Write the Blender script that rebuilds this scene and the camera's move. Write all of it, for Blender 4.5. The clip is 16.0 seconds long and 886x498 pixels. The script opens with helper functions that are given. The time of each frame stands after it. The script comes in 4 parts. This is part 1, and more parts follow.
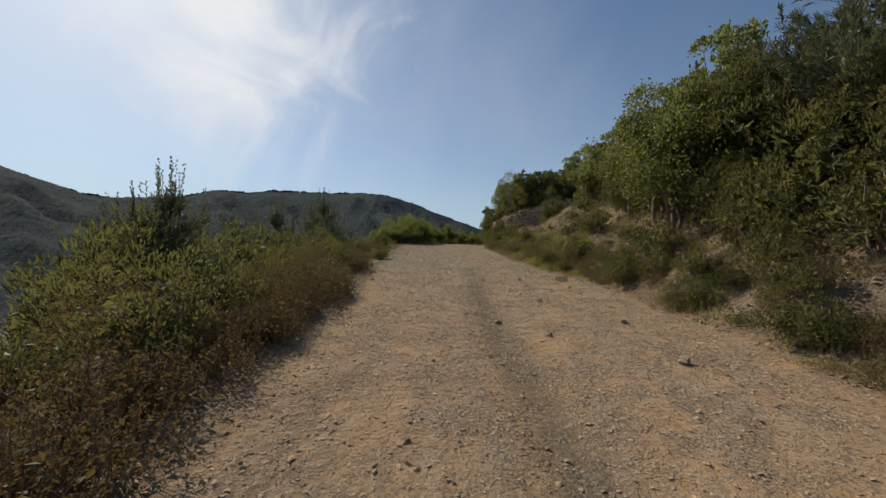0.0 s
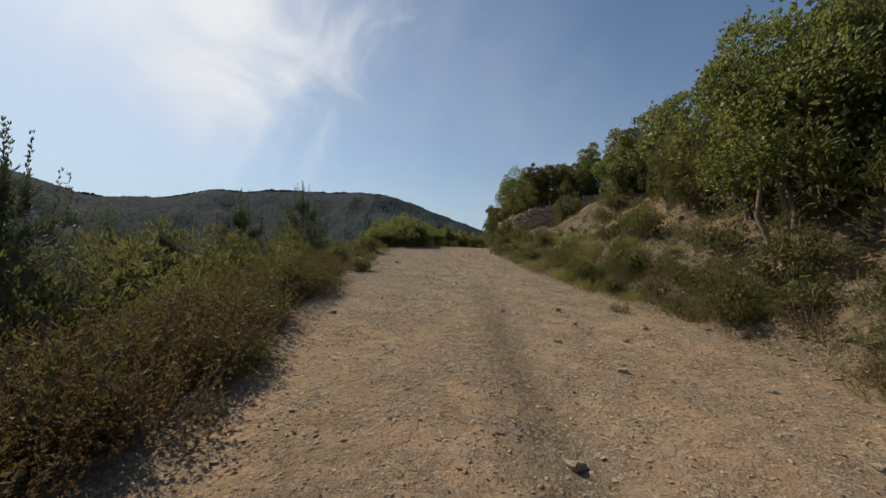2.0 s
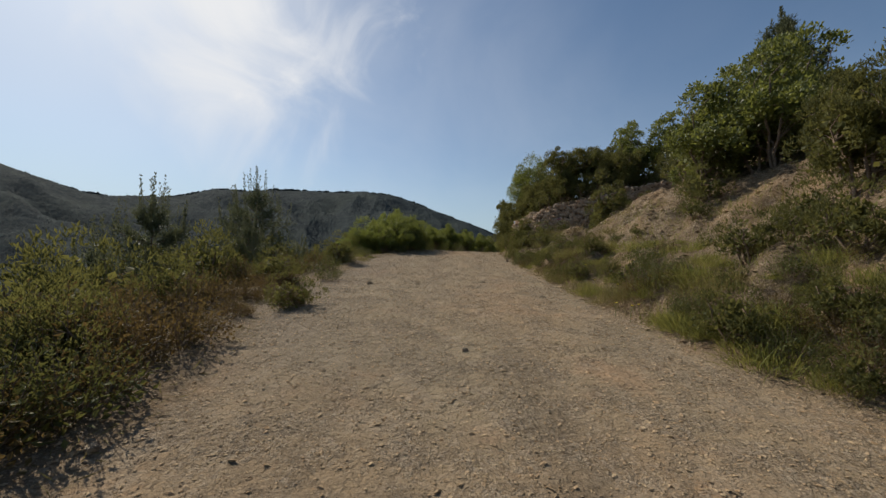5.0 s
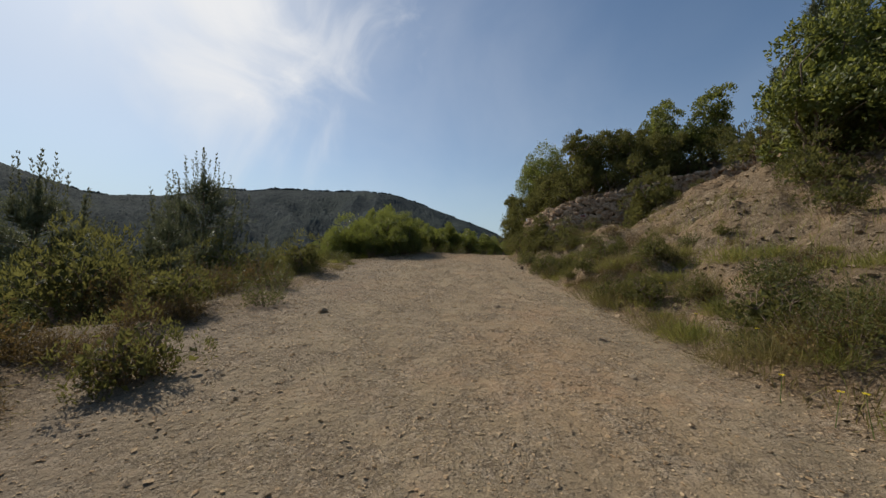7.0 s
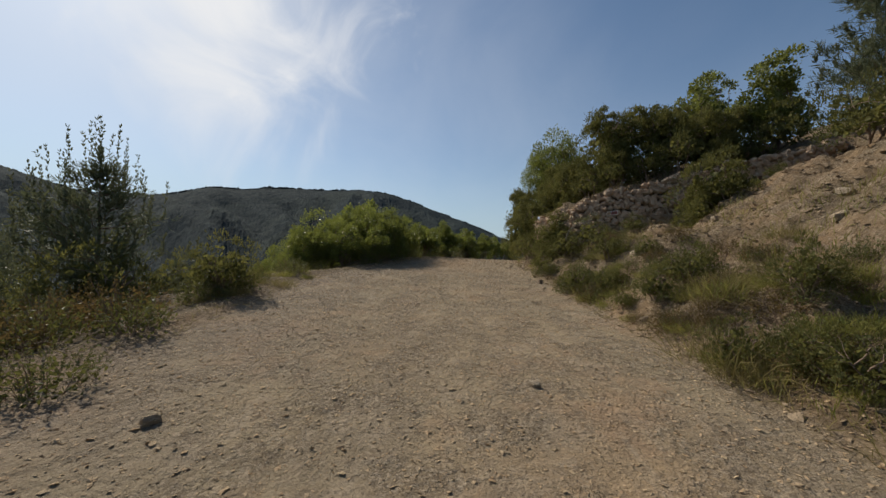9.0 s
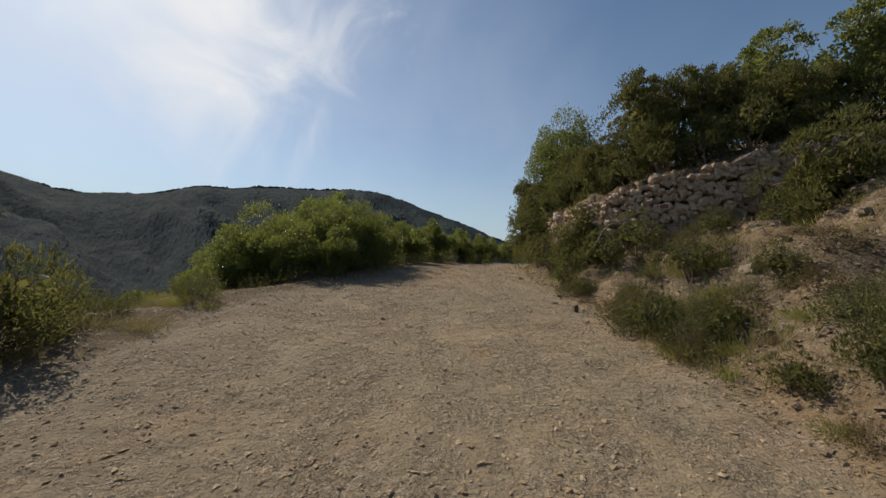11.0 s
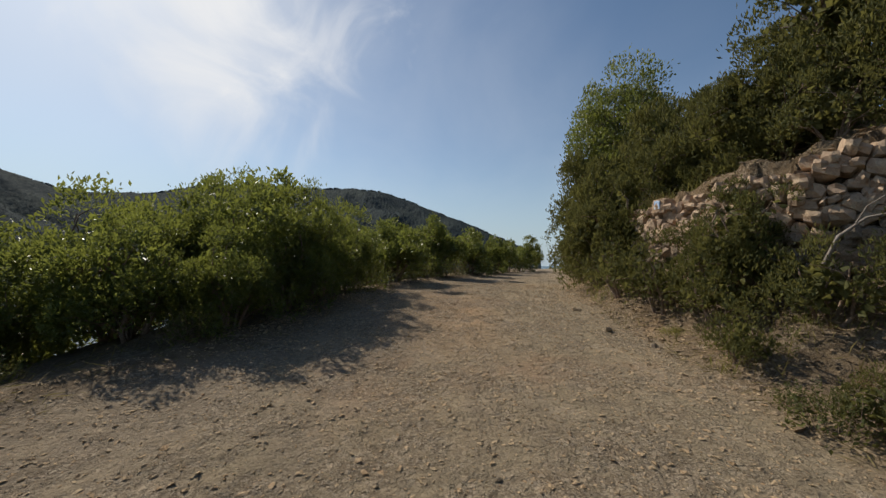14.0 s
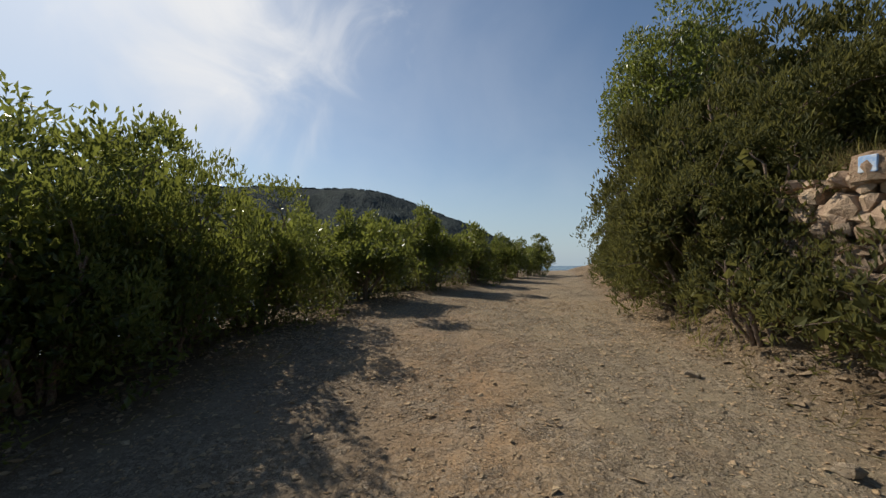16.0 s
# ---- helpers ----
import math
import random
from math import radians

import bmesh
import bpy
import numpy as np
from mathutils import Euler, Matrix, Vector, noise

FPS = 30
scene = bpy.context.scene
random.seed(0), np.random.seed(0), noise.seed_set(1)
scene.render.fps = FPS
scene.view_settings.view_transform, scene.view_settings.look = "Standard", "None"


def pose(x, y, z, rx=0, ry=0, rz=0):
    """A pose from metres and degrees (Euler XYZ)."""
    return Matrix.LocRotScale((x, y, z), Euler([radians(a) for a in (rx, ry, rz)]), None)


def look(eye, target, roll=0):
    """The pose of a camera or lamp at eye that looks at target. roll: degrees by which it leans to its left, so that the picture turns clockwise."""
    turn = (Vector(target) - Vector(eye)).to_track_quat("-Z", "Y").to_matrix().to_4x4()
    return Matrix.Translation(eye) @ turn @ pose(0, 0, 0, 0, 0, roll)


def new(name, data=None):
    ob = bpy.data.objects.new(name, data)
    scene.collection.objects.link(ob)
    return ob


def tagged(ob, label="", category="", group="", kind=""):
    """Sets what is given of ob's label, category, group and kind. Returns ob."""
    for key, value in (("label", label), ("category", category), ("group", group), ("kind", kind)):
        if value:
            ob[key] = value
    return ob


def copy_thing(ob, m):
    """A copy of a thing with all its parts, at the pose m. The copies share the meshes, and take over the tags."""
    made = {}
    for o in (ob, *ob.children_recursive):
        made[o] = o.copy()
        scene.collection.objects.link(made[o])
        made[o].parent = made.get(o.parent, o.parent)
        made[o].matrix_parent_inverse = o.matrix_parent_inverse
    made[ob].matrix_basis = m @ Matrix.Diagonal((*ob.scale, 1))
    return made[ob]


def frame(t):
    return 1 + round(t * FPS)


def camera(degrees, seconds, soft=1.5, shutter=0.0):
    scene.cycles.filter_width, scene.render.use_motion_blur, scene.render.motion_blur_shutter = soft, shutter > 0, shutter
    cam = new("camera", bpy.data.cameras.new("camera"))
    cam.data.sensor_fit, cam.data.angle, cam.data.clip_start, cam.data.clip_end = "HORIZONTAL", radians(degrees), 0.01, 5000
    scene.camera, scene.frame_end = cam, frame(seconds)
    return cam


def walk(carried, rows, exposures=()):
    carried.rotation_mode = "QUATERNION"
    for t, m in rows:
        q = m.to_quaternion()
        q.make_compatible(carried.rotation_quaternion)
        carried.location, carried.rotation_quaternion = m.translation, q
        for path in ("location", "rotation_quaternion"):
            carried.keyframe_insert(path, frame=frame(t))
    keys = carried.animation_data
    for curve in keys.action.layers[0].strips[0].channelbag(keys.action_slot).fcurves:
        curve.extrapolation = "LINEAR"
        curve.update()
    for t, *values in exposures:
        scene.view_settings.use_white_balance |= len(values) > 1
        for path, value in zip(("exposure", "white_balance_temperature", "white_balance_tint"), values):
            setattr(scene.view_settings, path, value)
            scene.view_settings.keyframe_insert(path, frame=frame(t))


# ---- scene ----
cam = camera(101.1, 16.0, 1.4)
METRES, EYE, TILT, LEAN, TURN = 27.273, 1.5, 6.2, 1.9, 0.0
ROWS = [
    (0.0, 0.0, 0.0, 0.0, 0.12, -3.63, -1.87),
    (0.5, 0.002, 0.0336, 0.0012, -0.03, -3.63, -1.87),
    (1.0, 0.0009, 0.0669, 0.0027, -0.08, -3.64, -1.94),
    (1.5, -0.0011, 0.0969, 0.0033, -0.06, -3.65, -2.02),
    (2.0, -0.0015, 0.1292, 0.0024, -0.14, -3.65, -1.98),
    (2.5, 0.0004, 0.1614, 0.0023, -0.13, -3.71, -2.02),
    (3.0, 0.0032, 0.1935, 0.001, -0.2, -3.69, -1.97),
    (3.5, 0.0027, 0.2271, 0.0016, -0.12, -3.73, -1.99),
    (4.0, 0.0044, 0.2565, 0.0019, -0.15, -3.74, -1.96),
    (4.5, 0.0039, 0.2891, 0.0028, 0.29, -3.78, -1.91),
    (7.0, 0.0065, 0.4464, 0.0014, 0.54, -3.9, -2.0),
    (7.5, 0.0088, 0.4747, 0.0004, 0.44, -3.87, -1.98),
    (8.0, 0.0086, 0.5064, 0.0008, 0.37, -3.9, -2.0),
    (10.5, 0.0128, 0.6644, 0.0001, -1.27, -4.05, -2.03),
    (11.0, 0.0145, 0.695, -0.0004, -1.42, -4.0, -2.01),
    (11.5, 0.0155, 0.7289, -0.0013, -1.49, -4.04, -2.02),
    (12.0, 0.0176, 0.7586, -0.0013, -1.55, -4.03, -1.98),
    (12.5, 0.0159, 0.7913, -0.0008, -1.61, -4.09, -2.04),
    (13.0, 0.015, 0.8212, 0.0003, -1.56, -4.13, -2.03),
    (13.5, 0.0148, 0.8532, -0.0007, -1.4, -4.17, -1.99),
    (14.0, 0.0156, 0.8824, -0.002, -1.0, -4.15, -1.93),
    (14.5, 0.0178, 0.9111, -0.0034, -1.05, -4.08, -1.87),
    (15.0, 0.0184, 0.9418, -0.0043, -1.14, -4.21, -1.92),
    (15.5, 0.0206, 0.9688, -0.0055, -1.2, -4.19, -1.91),
    (16.0, 0.0229, 0.9982, -0.0083, -1.19, -4.16, -1.85),
]
walk(cam, [(t, pose(0, 0, EYE, TILT, LEAN, TURN) @ pose(METRES * x, METRES * y, METRES * z, 90 + pitch, roll, yaw)) for t, x, y, z, yaw, pitch, roll in ROWS])

# ---- world, sun, exposure ----
SUN_LEFT, SUN_UP = 47.0, 43.0          # degrees left of +y, and above the horizon
EXPOSURE = 0.0
scene.view_settings.exposure = EXPOSURE
sun_way = Vector((-math.sin(radians(SUN_LEFT)) * math.cos(radians(SUN_UP)), math.cos(radians(SUN_LEFT)) * math.cos(radians(SUN_UP)), math.sin(radians(SUN_UP))))

world = bpy.data.worlds.new("sky")
scene.world = world
world.use_nodes = True
wn, wl = world.node_tree.nodes, world.node_tree.links
wn.clear()


def wnode(kind, **values):
    n = wn.new(kind)
    for k, v in values.items():
        n.inputs[k].default_value = v
    return n


def wmath(op, a, b=None, clamp=False):
    n = wn.new("ShaderNodeMath")
    n.operation, n.use_clamp = op, clamp
    for i, v in enumerate((a, b)):
        if v is None:
            continue
        if isinstance(v, (int, float)):
            n.inputs[i].default_value = v
        else:
            wl.new(v, n.inputs[i])
    return n.outputs[0]


sky = wn.new("ShaderNodeTexSky")
sky.sky_type, sky.sun_disc = "NISHITA", False
sky.sun_elevation, sky.sun_rotation = radians(SUN_UP), radians(-SUN_LEFT)
sky.air_density, sky.dust_density, sky.ozone_density = 1.0, 0.75, 1.2
coord = wn.new("ShaderNodeTexCoord")


def cloud(centre_left, centre_up, wide, high, lean, scale, warp, seed, low, top, broken=2.2):
    """One patch of thin cloud: a soft oval round a direction, broken up by streaky noise."""
    c = Vector((-math.sin(radians(centre_left)) * math.cos(radians(centre_up)), math.cos(radians(centre_left)) * math.cos(radians(centre_up)), math.sin(radians(centre_up))))
    side = c.cross(Vector((0, 0, 1))).normalized()
    up = side.cross(c)
    s2 = side * math.cos(radians(lean)) + up * math.sin(radians(lean))
    u2 = up * math.cos(radians(lean)) - side * math.sin(radians(lean))

    def along(axis):
        d = wn.new("ShaderNodeVectorMath")
        d.operation = "DOT_PRODUCT"
        wl.new(coord.outputs["Generated"], d.inputs[0])
        d.inputs[1].default_value = axis
        return d.outputs["Value"]
    a, b, front = along(s2), along(u2), along(c)
    ns = wnode("ShaderNodeTexNoise", Scale=scale, Detail=6.0, Roughness=0.55, Distortion=warp)
    mp = wn.new("ShaderNodeMapping")
    mp.inputs["Location"].default_value = (seed, seed * 0.7, -seed)
    mp.inputs["Scale"].default_value = (1.0, 1.0, 1.1)
    wl.new(coord.outputs["Generated"], mp.inputs["Vector"])
    wl.new(mp.outputs["Vector"], ns.inputs["Vector"])
    r = wmath("ADD", wmath("POWER", wmath("DIVIDE", wmath("ABSOLUTE", a), wide), 2.0), wmath("POWER", wmath("DIVIDE", wmath("ABSOLUTE", b), high), 2.0))
    fall = wmath("SUBTRACT", 1.0, wmath("POWER", r, 0.5))
    v = wmath("ADD", fall, wmath("MULTIPLY", wmath("SUBTRACT", ns.outputs["Fac"], 0.5), broken))
    m = wn.new("ShaderNodeMapRange")
    m.interpolation_type = "SMOOTHSTEP"
    m.inputs["From Min"].default_value, m.inputs["From Max"].default_value = low, top
    wl.new(v, m.inputs["Value"])
    return wmath("MULTIPLY", m.outputs["Result"], wmath("GREATER_THAN", front, 0.0))


patch = cloud(33.0, 38.0, 0.21, 0.42, 10.0, 3.6, 1.0, 4.3, -0.2, 1.0, 2.0)
veil = cloud(40.0, 26.0, 0.85, 0.50, 0.0, 2.0, 0.6, 7.7, -0.5, 1.3, 1.6)
wisp = cloud(18.0, 30.0, 0.24, 0.12, 32.0, 4.4, 2.2, 9.1, 0.0, 1.2, 2.4)
amount = wmath("ADD", wmath("ADD", wmath("MULTIPLY", patch, 0.74), wmath("MULTIPLY", veil, 0.30)), wmath("MULTIPLY", wisp, 0.42), clamp=True)
mix = wn.new("ShaderNodeMix")
mix.data_type = "RGBA"
wl.new(amount, mix.inputs[0])
tone = wn.new("ShaderNodeMix")
tone.data_type, tone.blend_type = "RGBA", "MULTIPLY"
tone.inputs[0].default_value = 1.0
wl.new(sky.outputs[0], tone.inputs[6])
tone.inputs[7].default_value = (0.90, 0.995, 1.03, 1)
wl.new(tone.outputs[2], mix.inputs[6])
mix.inputs[7].default_value = (9.4, 9.5, 9.7, 1)
# pale haze low in the sky, the same all round
rise = wn.new("ShaderNodeSeparateXYZ")
wl.new(coord.outputs["Generated"], rise.inputs[0])
low = wn.new("ShaderNodeMapRange")
low.interpolation_type = "SMOOTHSTEP"
wl.new(rise.outputs["Z"], low.inputs["Value"])
for k, v in zip(("From Min", "From Max", "To Min", "To Max"), (-0.02, 0.30, 0.75, 0.0)):
    low.inputs[k].default_value = v
hazy = wn.new("ShaderNodeMix")
hazy.data_type = "RGBA"
wl.new(low.outputs["Result"], hazy.inputs[0])
wl.new(mix.outputs[2], hazy.inputs[6])
hazy.inputs[7].default_value = (4.75, 5.9, 6.9, 1)
background = wnode("ShaderNodeBackground", Strength=0.088)
wl.new(hazy.outputs[2], background.inputs["Color"])
wl.new(background.outputs[0], wn.new("ShaderNodeOutputWorld").inputs["Surface"])

sun = new("sun", bpy.data.lights.new("sun", "SUN"))
sun.data.energy, sun.data.angle, sun.data.color = 4.3, radians(0.6), (1.0, 0.92, 0.79)
sun.matrix_world = look(sun_way * 50, (0, 0, 0))

# ---- materials ----


class Mat:
    """A small writer of node materials in object space."""

    def __init__(self, name, rough=0.85, spec=0.3):
        self.m = bpy.data.materials.new(name)
        self.m.use_nodes = True
        self.t = self.m.node_tree
        self.n, self.l = self.t.nodes, self.t.links
        self.b = self.n["Principled BSDF"]
        self.b.inputs["Roughness"].default_value = rough
        self.b.inputs["Specular IOR Level"].default_value = spec
        self.geo = self.n.new("ShaderNodeNewGeometry")
        self.co = self.n.new("ShaderNodeTexCoord").outputs["Object"]

    def put(self, v, socket):
        if isinstance(v, (int, float)):
            socket.default_value = v
        elif isinstance(v, tuple):
            socket.default_value = (*v, 1)[:4]
        else:
            self.l.new(v, socket)

    def noise(self, scale, detail=4.0, rough=0.55, warp=0.0, where=None):
        n = self.n.new("ShaderNodeTexNoise")
        n.inputs["Scale"].default_value, n.inputs["Detail"].default_value = scale, detail
        n.inputs["Roughness"].default_value, n.inputs["Distortion"].default_value = rough, warp
        self.l.new(where or self.co, n.inputs["Vector"])
        return n.outputs["Fac"]

    def cells(self, scale, out="Distance", where=None):
        n = self.n.new("ShaderNodeTexVoronoi")
        n.inputs["Scale"].default_value = scale
        self.l.new(where or self.co, n.inputs["Vector"])
        return n.outputs[out]

    def range(self, v, a, b, lo=0.0, hi=1.0):
        n = self.n.new("ShaderNodeMapRange")
        n.interpolation_type = "SMOOTHSTEP"
        self.l.new(v, n.inputs["Value"])
        for k, x in zip(("From Min", "From Max", "To Min", "To Max"), (a, b, lo, hi)):
            n.inputs[k].default_value = x
        return n.outputs["Result"]

    def mix(self, f, a, b, how="MIX"):
        n = self.n.new("ShaderNodeMix")
        n.data_type, n.blend_type = "RGBA", how
        self.put(f, n.inputs[0]), self.put(a, n.inputs[6]), self.put(b, n.inputs[7])
        return n.outputs[2]

    def calc(self, op, a, b):
        n = self.n.new("ShaderNodeMath")
        n.operation = op
        self.put(a, n.inputs[0]), self.put(b, n.inputs[1])
        return n.outputs[0]

    def attribute(self, name):
        n = self.n.new("ShaderNodeAttribute")
        n.attribute_name = name
        return n.outputs["Fac"]

    def island(self):
        return self.geo.outputs["Random Per Island"]

    def lot(self):
        return self.n.new("ShaderNodeObjectInfo").outputs["Random"]

    def color(self, v):
        self.put(v, self.b.inputs["Base Color"])
        return self

    def bump(self, v, height, strength=1.0):
        n = self.n.new("ShaderNodeBump")
        n.inputs["Strength"].default_value, n.inputs["Distance"].default_value = strength, height
        self.l.new(v, n.inputs["Height"])
        if self.b.inputs["Normal"].is_linked:
            self.l.new(self.b.inputs["Normal"].links[0].from_socket, n.inputs["Normal"])
        self.l.new(n.outputs[0], self.b.inputs["Normal"])
        return self


def leaf_material(name, dark, light, tip, through_light=0.35, rough=0.5, spec=0.4):
    """Leaves: a mix of greens leaf by leaf and plant by plant, with light shining through."""
    w = Mat(name, rough, spec)
    c = w.mix(w.range(w.island(), 0.25, 1.0), dark, light)
    c = w.mix(w.range(w.noise(2.4, 2), 0.46, 0.64, 0, 0.65), c, tip)
    c = w.mix(w.calc("MULTIPLY", w.lot(), 0.25), c, tip)
    w.color(c)
    tr = w.n.new("ShaderNodeBsdfTranslucent")
    bright = w.mix(0.75, c, tuple(min(1, v * 1.8) for v in tip))
    w.l.new(bright, tr.inputs["Color"])
    ms = w.n.new("ShaderNodeMixShader")
    ms.inputs[0].default_value = through_light
    w.l.new(w.b.outputs[0], ms.inputs[1])
    w.l.new(tr.outputs[0], ms.inputs[2])
    w.l.new(ms.outputs[0], w.n["Material Output"].inputs["Surface"])
    return w.m


def earth_material():
    """The dirt road and the soil round it; attributes say where wheels keep it bare, where it is warm and where gravel
    lies loose, greyer and with shade between its stones painted in.
    """
    w = Mat("gravel_and_earth", 0.97, 0.12)
    road, rut, litter, warm, loose = (w.attribute(k) for k in ("road", "rut", "litter", "warm", "loose"))
    mid, fine, grit = w.noise(4.5, 6, 0.62), w.noise(38, 5, 0.7), w.noise(130, 3, 0.7)
    mp = w.n.new("ShaderNodeMapping")
    mp.inputs["Scale"].default_value = (1.0, 0.16, 1.0)
    w.l.new(w.co, mp.inputs["Vector"])
    streak, streak2 = w.noise(1.5, 5, 0.6, 0.3, mp.outputs[0]), w.noise(5.0, 5, 0.65, 0.5, mp.outputs[0])
    cool = w.mix(w.range(w.noise(0.5, 4), 0.35, 0.65), (0.335, 0.262, 0.162), (0.295, 0.237, 0.152))
    hot = w.mix(w.range(w.noise(0.6, 4), 0.35, 0.65), (0.465, 0.285, 0.145), (0.395, 0.258, 0.142))
    track = w.mix(warm, cool, hot)
    track = w.mix(w.range(w.noise(0.8, 5, 0.65), 0.50, 0.68, 0, 0.6), track, (0.40, 0.245, 0.14))
    track = w.mix(w.range(w.noise(2.1, 5, 0.65), 0.50, 0.68, 0, 0.55), track, (0.42, 0.335, 0.235))
    track = w.mix(w.range(streak, 0.50, 0.68, 0, 0.55), track, (0.235, 0.185, 0.125))
    track = w.mix(w.range(streak2, 0.54, 0.70, 0, 0.5), track, (0.44, 0.355, 0.25))
    # loose gravel: greyer stone, also darkened in colour for the stones' own shade
    track = w.mix(w.calc("MULTIPLY", loose, w.range(w.noise(1.2, 4), 0.3, 0.6, 0.35, 0.85)), track, (0.205, 0.168, 0.130))
    track = w.mix(w.calc("MULTIPLY", rut, 0.85), track, (0.155, 0.110, 0.068))
    soil = w.mix(w.range(mid, 0.35, 0.7), (0.105, 0.070, 0.038), (0.215, 0.142, 0.075))
    soil = w.mix(w.range(w.noise(0.8, 5, 0.65), 0.47, 0.62, 0, 0.75), soil, (0.27, 0.172, 0.09))
    soil = w.mix(w.range(w.noise(1.9, 5, 0.7, 0.5), 0.53, 0.66, 0, 0.7), soil, (0.09, 0.066, 0.042))
    soil = w.mix(litter, soil, (0.085, 0.066, 0.04))
    c = w.mix(road, soil, track)
    c = w.mix(w.range(mid, 0.42, 0.74, 0.0, 0.45), c, (0.21, 0.155, 0.10))
    jog = w.n.new("ShaderNodeMix")
    jog.data_type, jog.blend_type = "RGBA", "LINEAR_LIGHT"
    jog.inputs[0].default_value = 0.035
    w.l.new(w.co, jog.inputs[6])
    wob = w.n.new("ShaderNodeTexNoise")
    wob.inputs["Scale"].default_value = 34
    w.l.new(w.co, wob.inputs["Vector"])
    w.l.new(wob.outputs["Color"], jog.inputs[7])
    stony = w.calc("MULTIPLY", w.range(w.noise(1.7, 5, 0.65), 0.40, 0.62, 0.15, 1.0), w.range(road, 0.0, 1.0, 0.7, 1.0))
    relief = None
    for scale, light, dark, k in ((21, (0.50, 0.395, 0.275), (0.15, 0.11, 0.072), 0.65), (47, (0.48, 0.39, 0.285), (0.13, 0.097, 0.065), 0.6), (95, (0.47, 0.385, 0.285), (0.13, 0.10, 0.07), 0.4)):
        bw = w.n.new("ShaderNodeRGBToBW")
        w.l.new(w.cells(scale, "Color", jog.outputs[2]), bw.inputs[0])
        c = w.mix(w.calc("MULTIPLY", w.range(bw.outputs[0], 0.62, 0.78, 0, k), stony), c, light)
        c = w.mix(w.calc("MULTIPLY", w.range(bw.outputs[0], 0.36, 0.22, 0, k), stony), c, dark)
        edge = w.range(w.cells(scale, "Distance", jog.outputs[2]), 0.25, 0.75, 1, 0)
        lump = w.calc("MULTIPLY", w.calc("MULTIPLY", edge, w.range(bw.outputs[0], 0.45, 0.75, 0.0, 1.0)), stony)
        relief = lump if relief is None else w.calc("ADD", relief, w.calc("MULTIPLY", lump, 0.6))
    c = w.mix(w.range(fine, 0.42, 0.66, 0, 0.4), c, (0.155, 0.112, 0.075))
    c = w.mix(w.range(grit, 0.52, 0.7, 0, 0.35), c, (0.46, 0.375, 0.275))
    w.color(c)
    w.bump(grit, 0.008, 0.9).bump(relief, 0.022, 0.9).bump(fine, 0.02, 0.7).bump(mid, 0.08, 0.9)
    return w.m


def stone_material(name, a, b, c, scale=1.0, by_object=True):
    w = Mat(name, 0.9, 0.25)
    pick = w.lot() if by_object else w.island()
    n1, n2 = w.noise(9 * scale, 5, 0.6), w.noise(60 * scale, 4, 0.65)
    col = w.mix(pick, a, b)
    col = w.mix(w.range(n1, 0.42, 0.68, 0, 0.75), col, c)
    col = w.mix(w.range(n2, 0.45, 0.75, 0, 0.5), col, tuple(v * 0.5 for v in a))
    w.color(col)
    w.bump(n1, 0.06, 0.8).bump(n2, 0.012, 0.9)
    return w.m


def bark_material(name, a, b):
    w = Mat(name, 0.95, 0.15)
    n = w.noise(35, 4, 0.6, 0.8)
    w.color(w.mix(w.range(n, 0.35, 0.65), a, b))
    w.bump(n, 0.01, 0.8)
    return w.m


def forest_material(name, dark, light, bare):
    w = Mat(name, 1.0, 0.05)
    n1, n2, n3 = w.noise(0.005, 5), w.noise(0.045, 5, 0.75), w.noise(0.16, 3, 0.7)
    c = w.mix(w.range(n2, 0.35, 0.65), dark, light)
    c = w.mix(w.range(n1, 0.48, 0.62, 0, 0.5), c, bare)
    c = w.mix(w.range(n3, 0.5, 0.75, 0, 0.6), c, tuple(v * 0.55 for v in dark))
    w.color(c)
    w.bump(n2, 8.0, 0.9)
    return w.m


EARTH = earth_material()
PEBBLE = stone_material("pebble", (0.40, 0.262, 0.142), (0.50, 0.370, 0.225), (0.62, 0.465, 0.295), 2.0, False)
SHALE = stone_material("shale", (0.22, 0.15, 0.09), (0.36, 0.27, 0.175), (0.46, 0.345, 0.22), 2.0, False)
ROCK = stone_material("rock", (0.54, 0.41, 0.275), (0.48, 0.385, 0.28), (0.62, 0.50, 0.35), 2.0)
WALLSTONE = stone_material("wall_stone", (0.46, 0.305, 0.195), (0.36, 0.28, 0.21), (0.54, 0.41, 0.275))
BARK = bark_material("bark", (0.12, 0.085, 0.06), (0.22, 0.17, 0.125))
TWIG = bark_material("twig", (0.16, 0.11, 0.08), (0.28, 0.21, 0.155))
OAK = leaf_material("oak_leaf", (0.044, 0.062, 0.018), (0.105, 0.128, 0.032), (0.19, 0.197, 0.042), 0.38)
ARBUTUS = leaf_material("arbutus_leaf", (0.026, 0.040, 0.013), (0.078, 0.104, 0.028), (0.172, 0.186, 0.036), 0.45, 0.36, 0.45)
HEATHER = leaf_material("heather_leaf", (0.040, 0.048, 0.018), (0.090, 0.094, 0.030), (0.152, 0.142, 0.040), 0.36, 0.7, 0.2)
NEEDLE = leaf_material("pine_needle", (0.034, 0.050, 0.026), (0.070, 0.088, 0.042), (0.115, 0.122, 0.058), 0.26, 0.6, 0.3)
CANDLE = leaf_material("pine_candle", (0.065, 0.078, 0.042), (0.11, 0.12, 0.062), (0.14, 0.14, 0.072), 0.25, 0.6, 0.3)
BRUSH = leaf_material("brush_leaf", (0.046, 0.044, 0.018), (0.105, 0.085, 0.030), (0.185, 0.120, 0.042), 0.24, 0.65, 0.2)
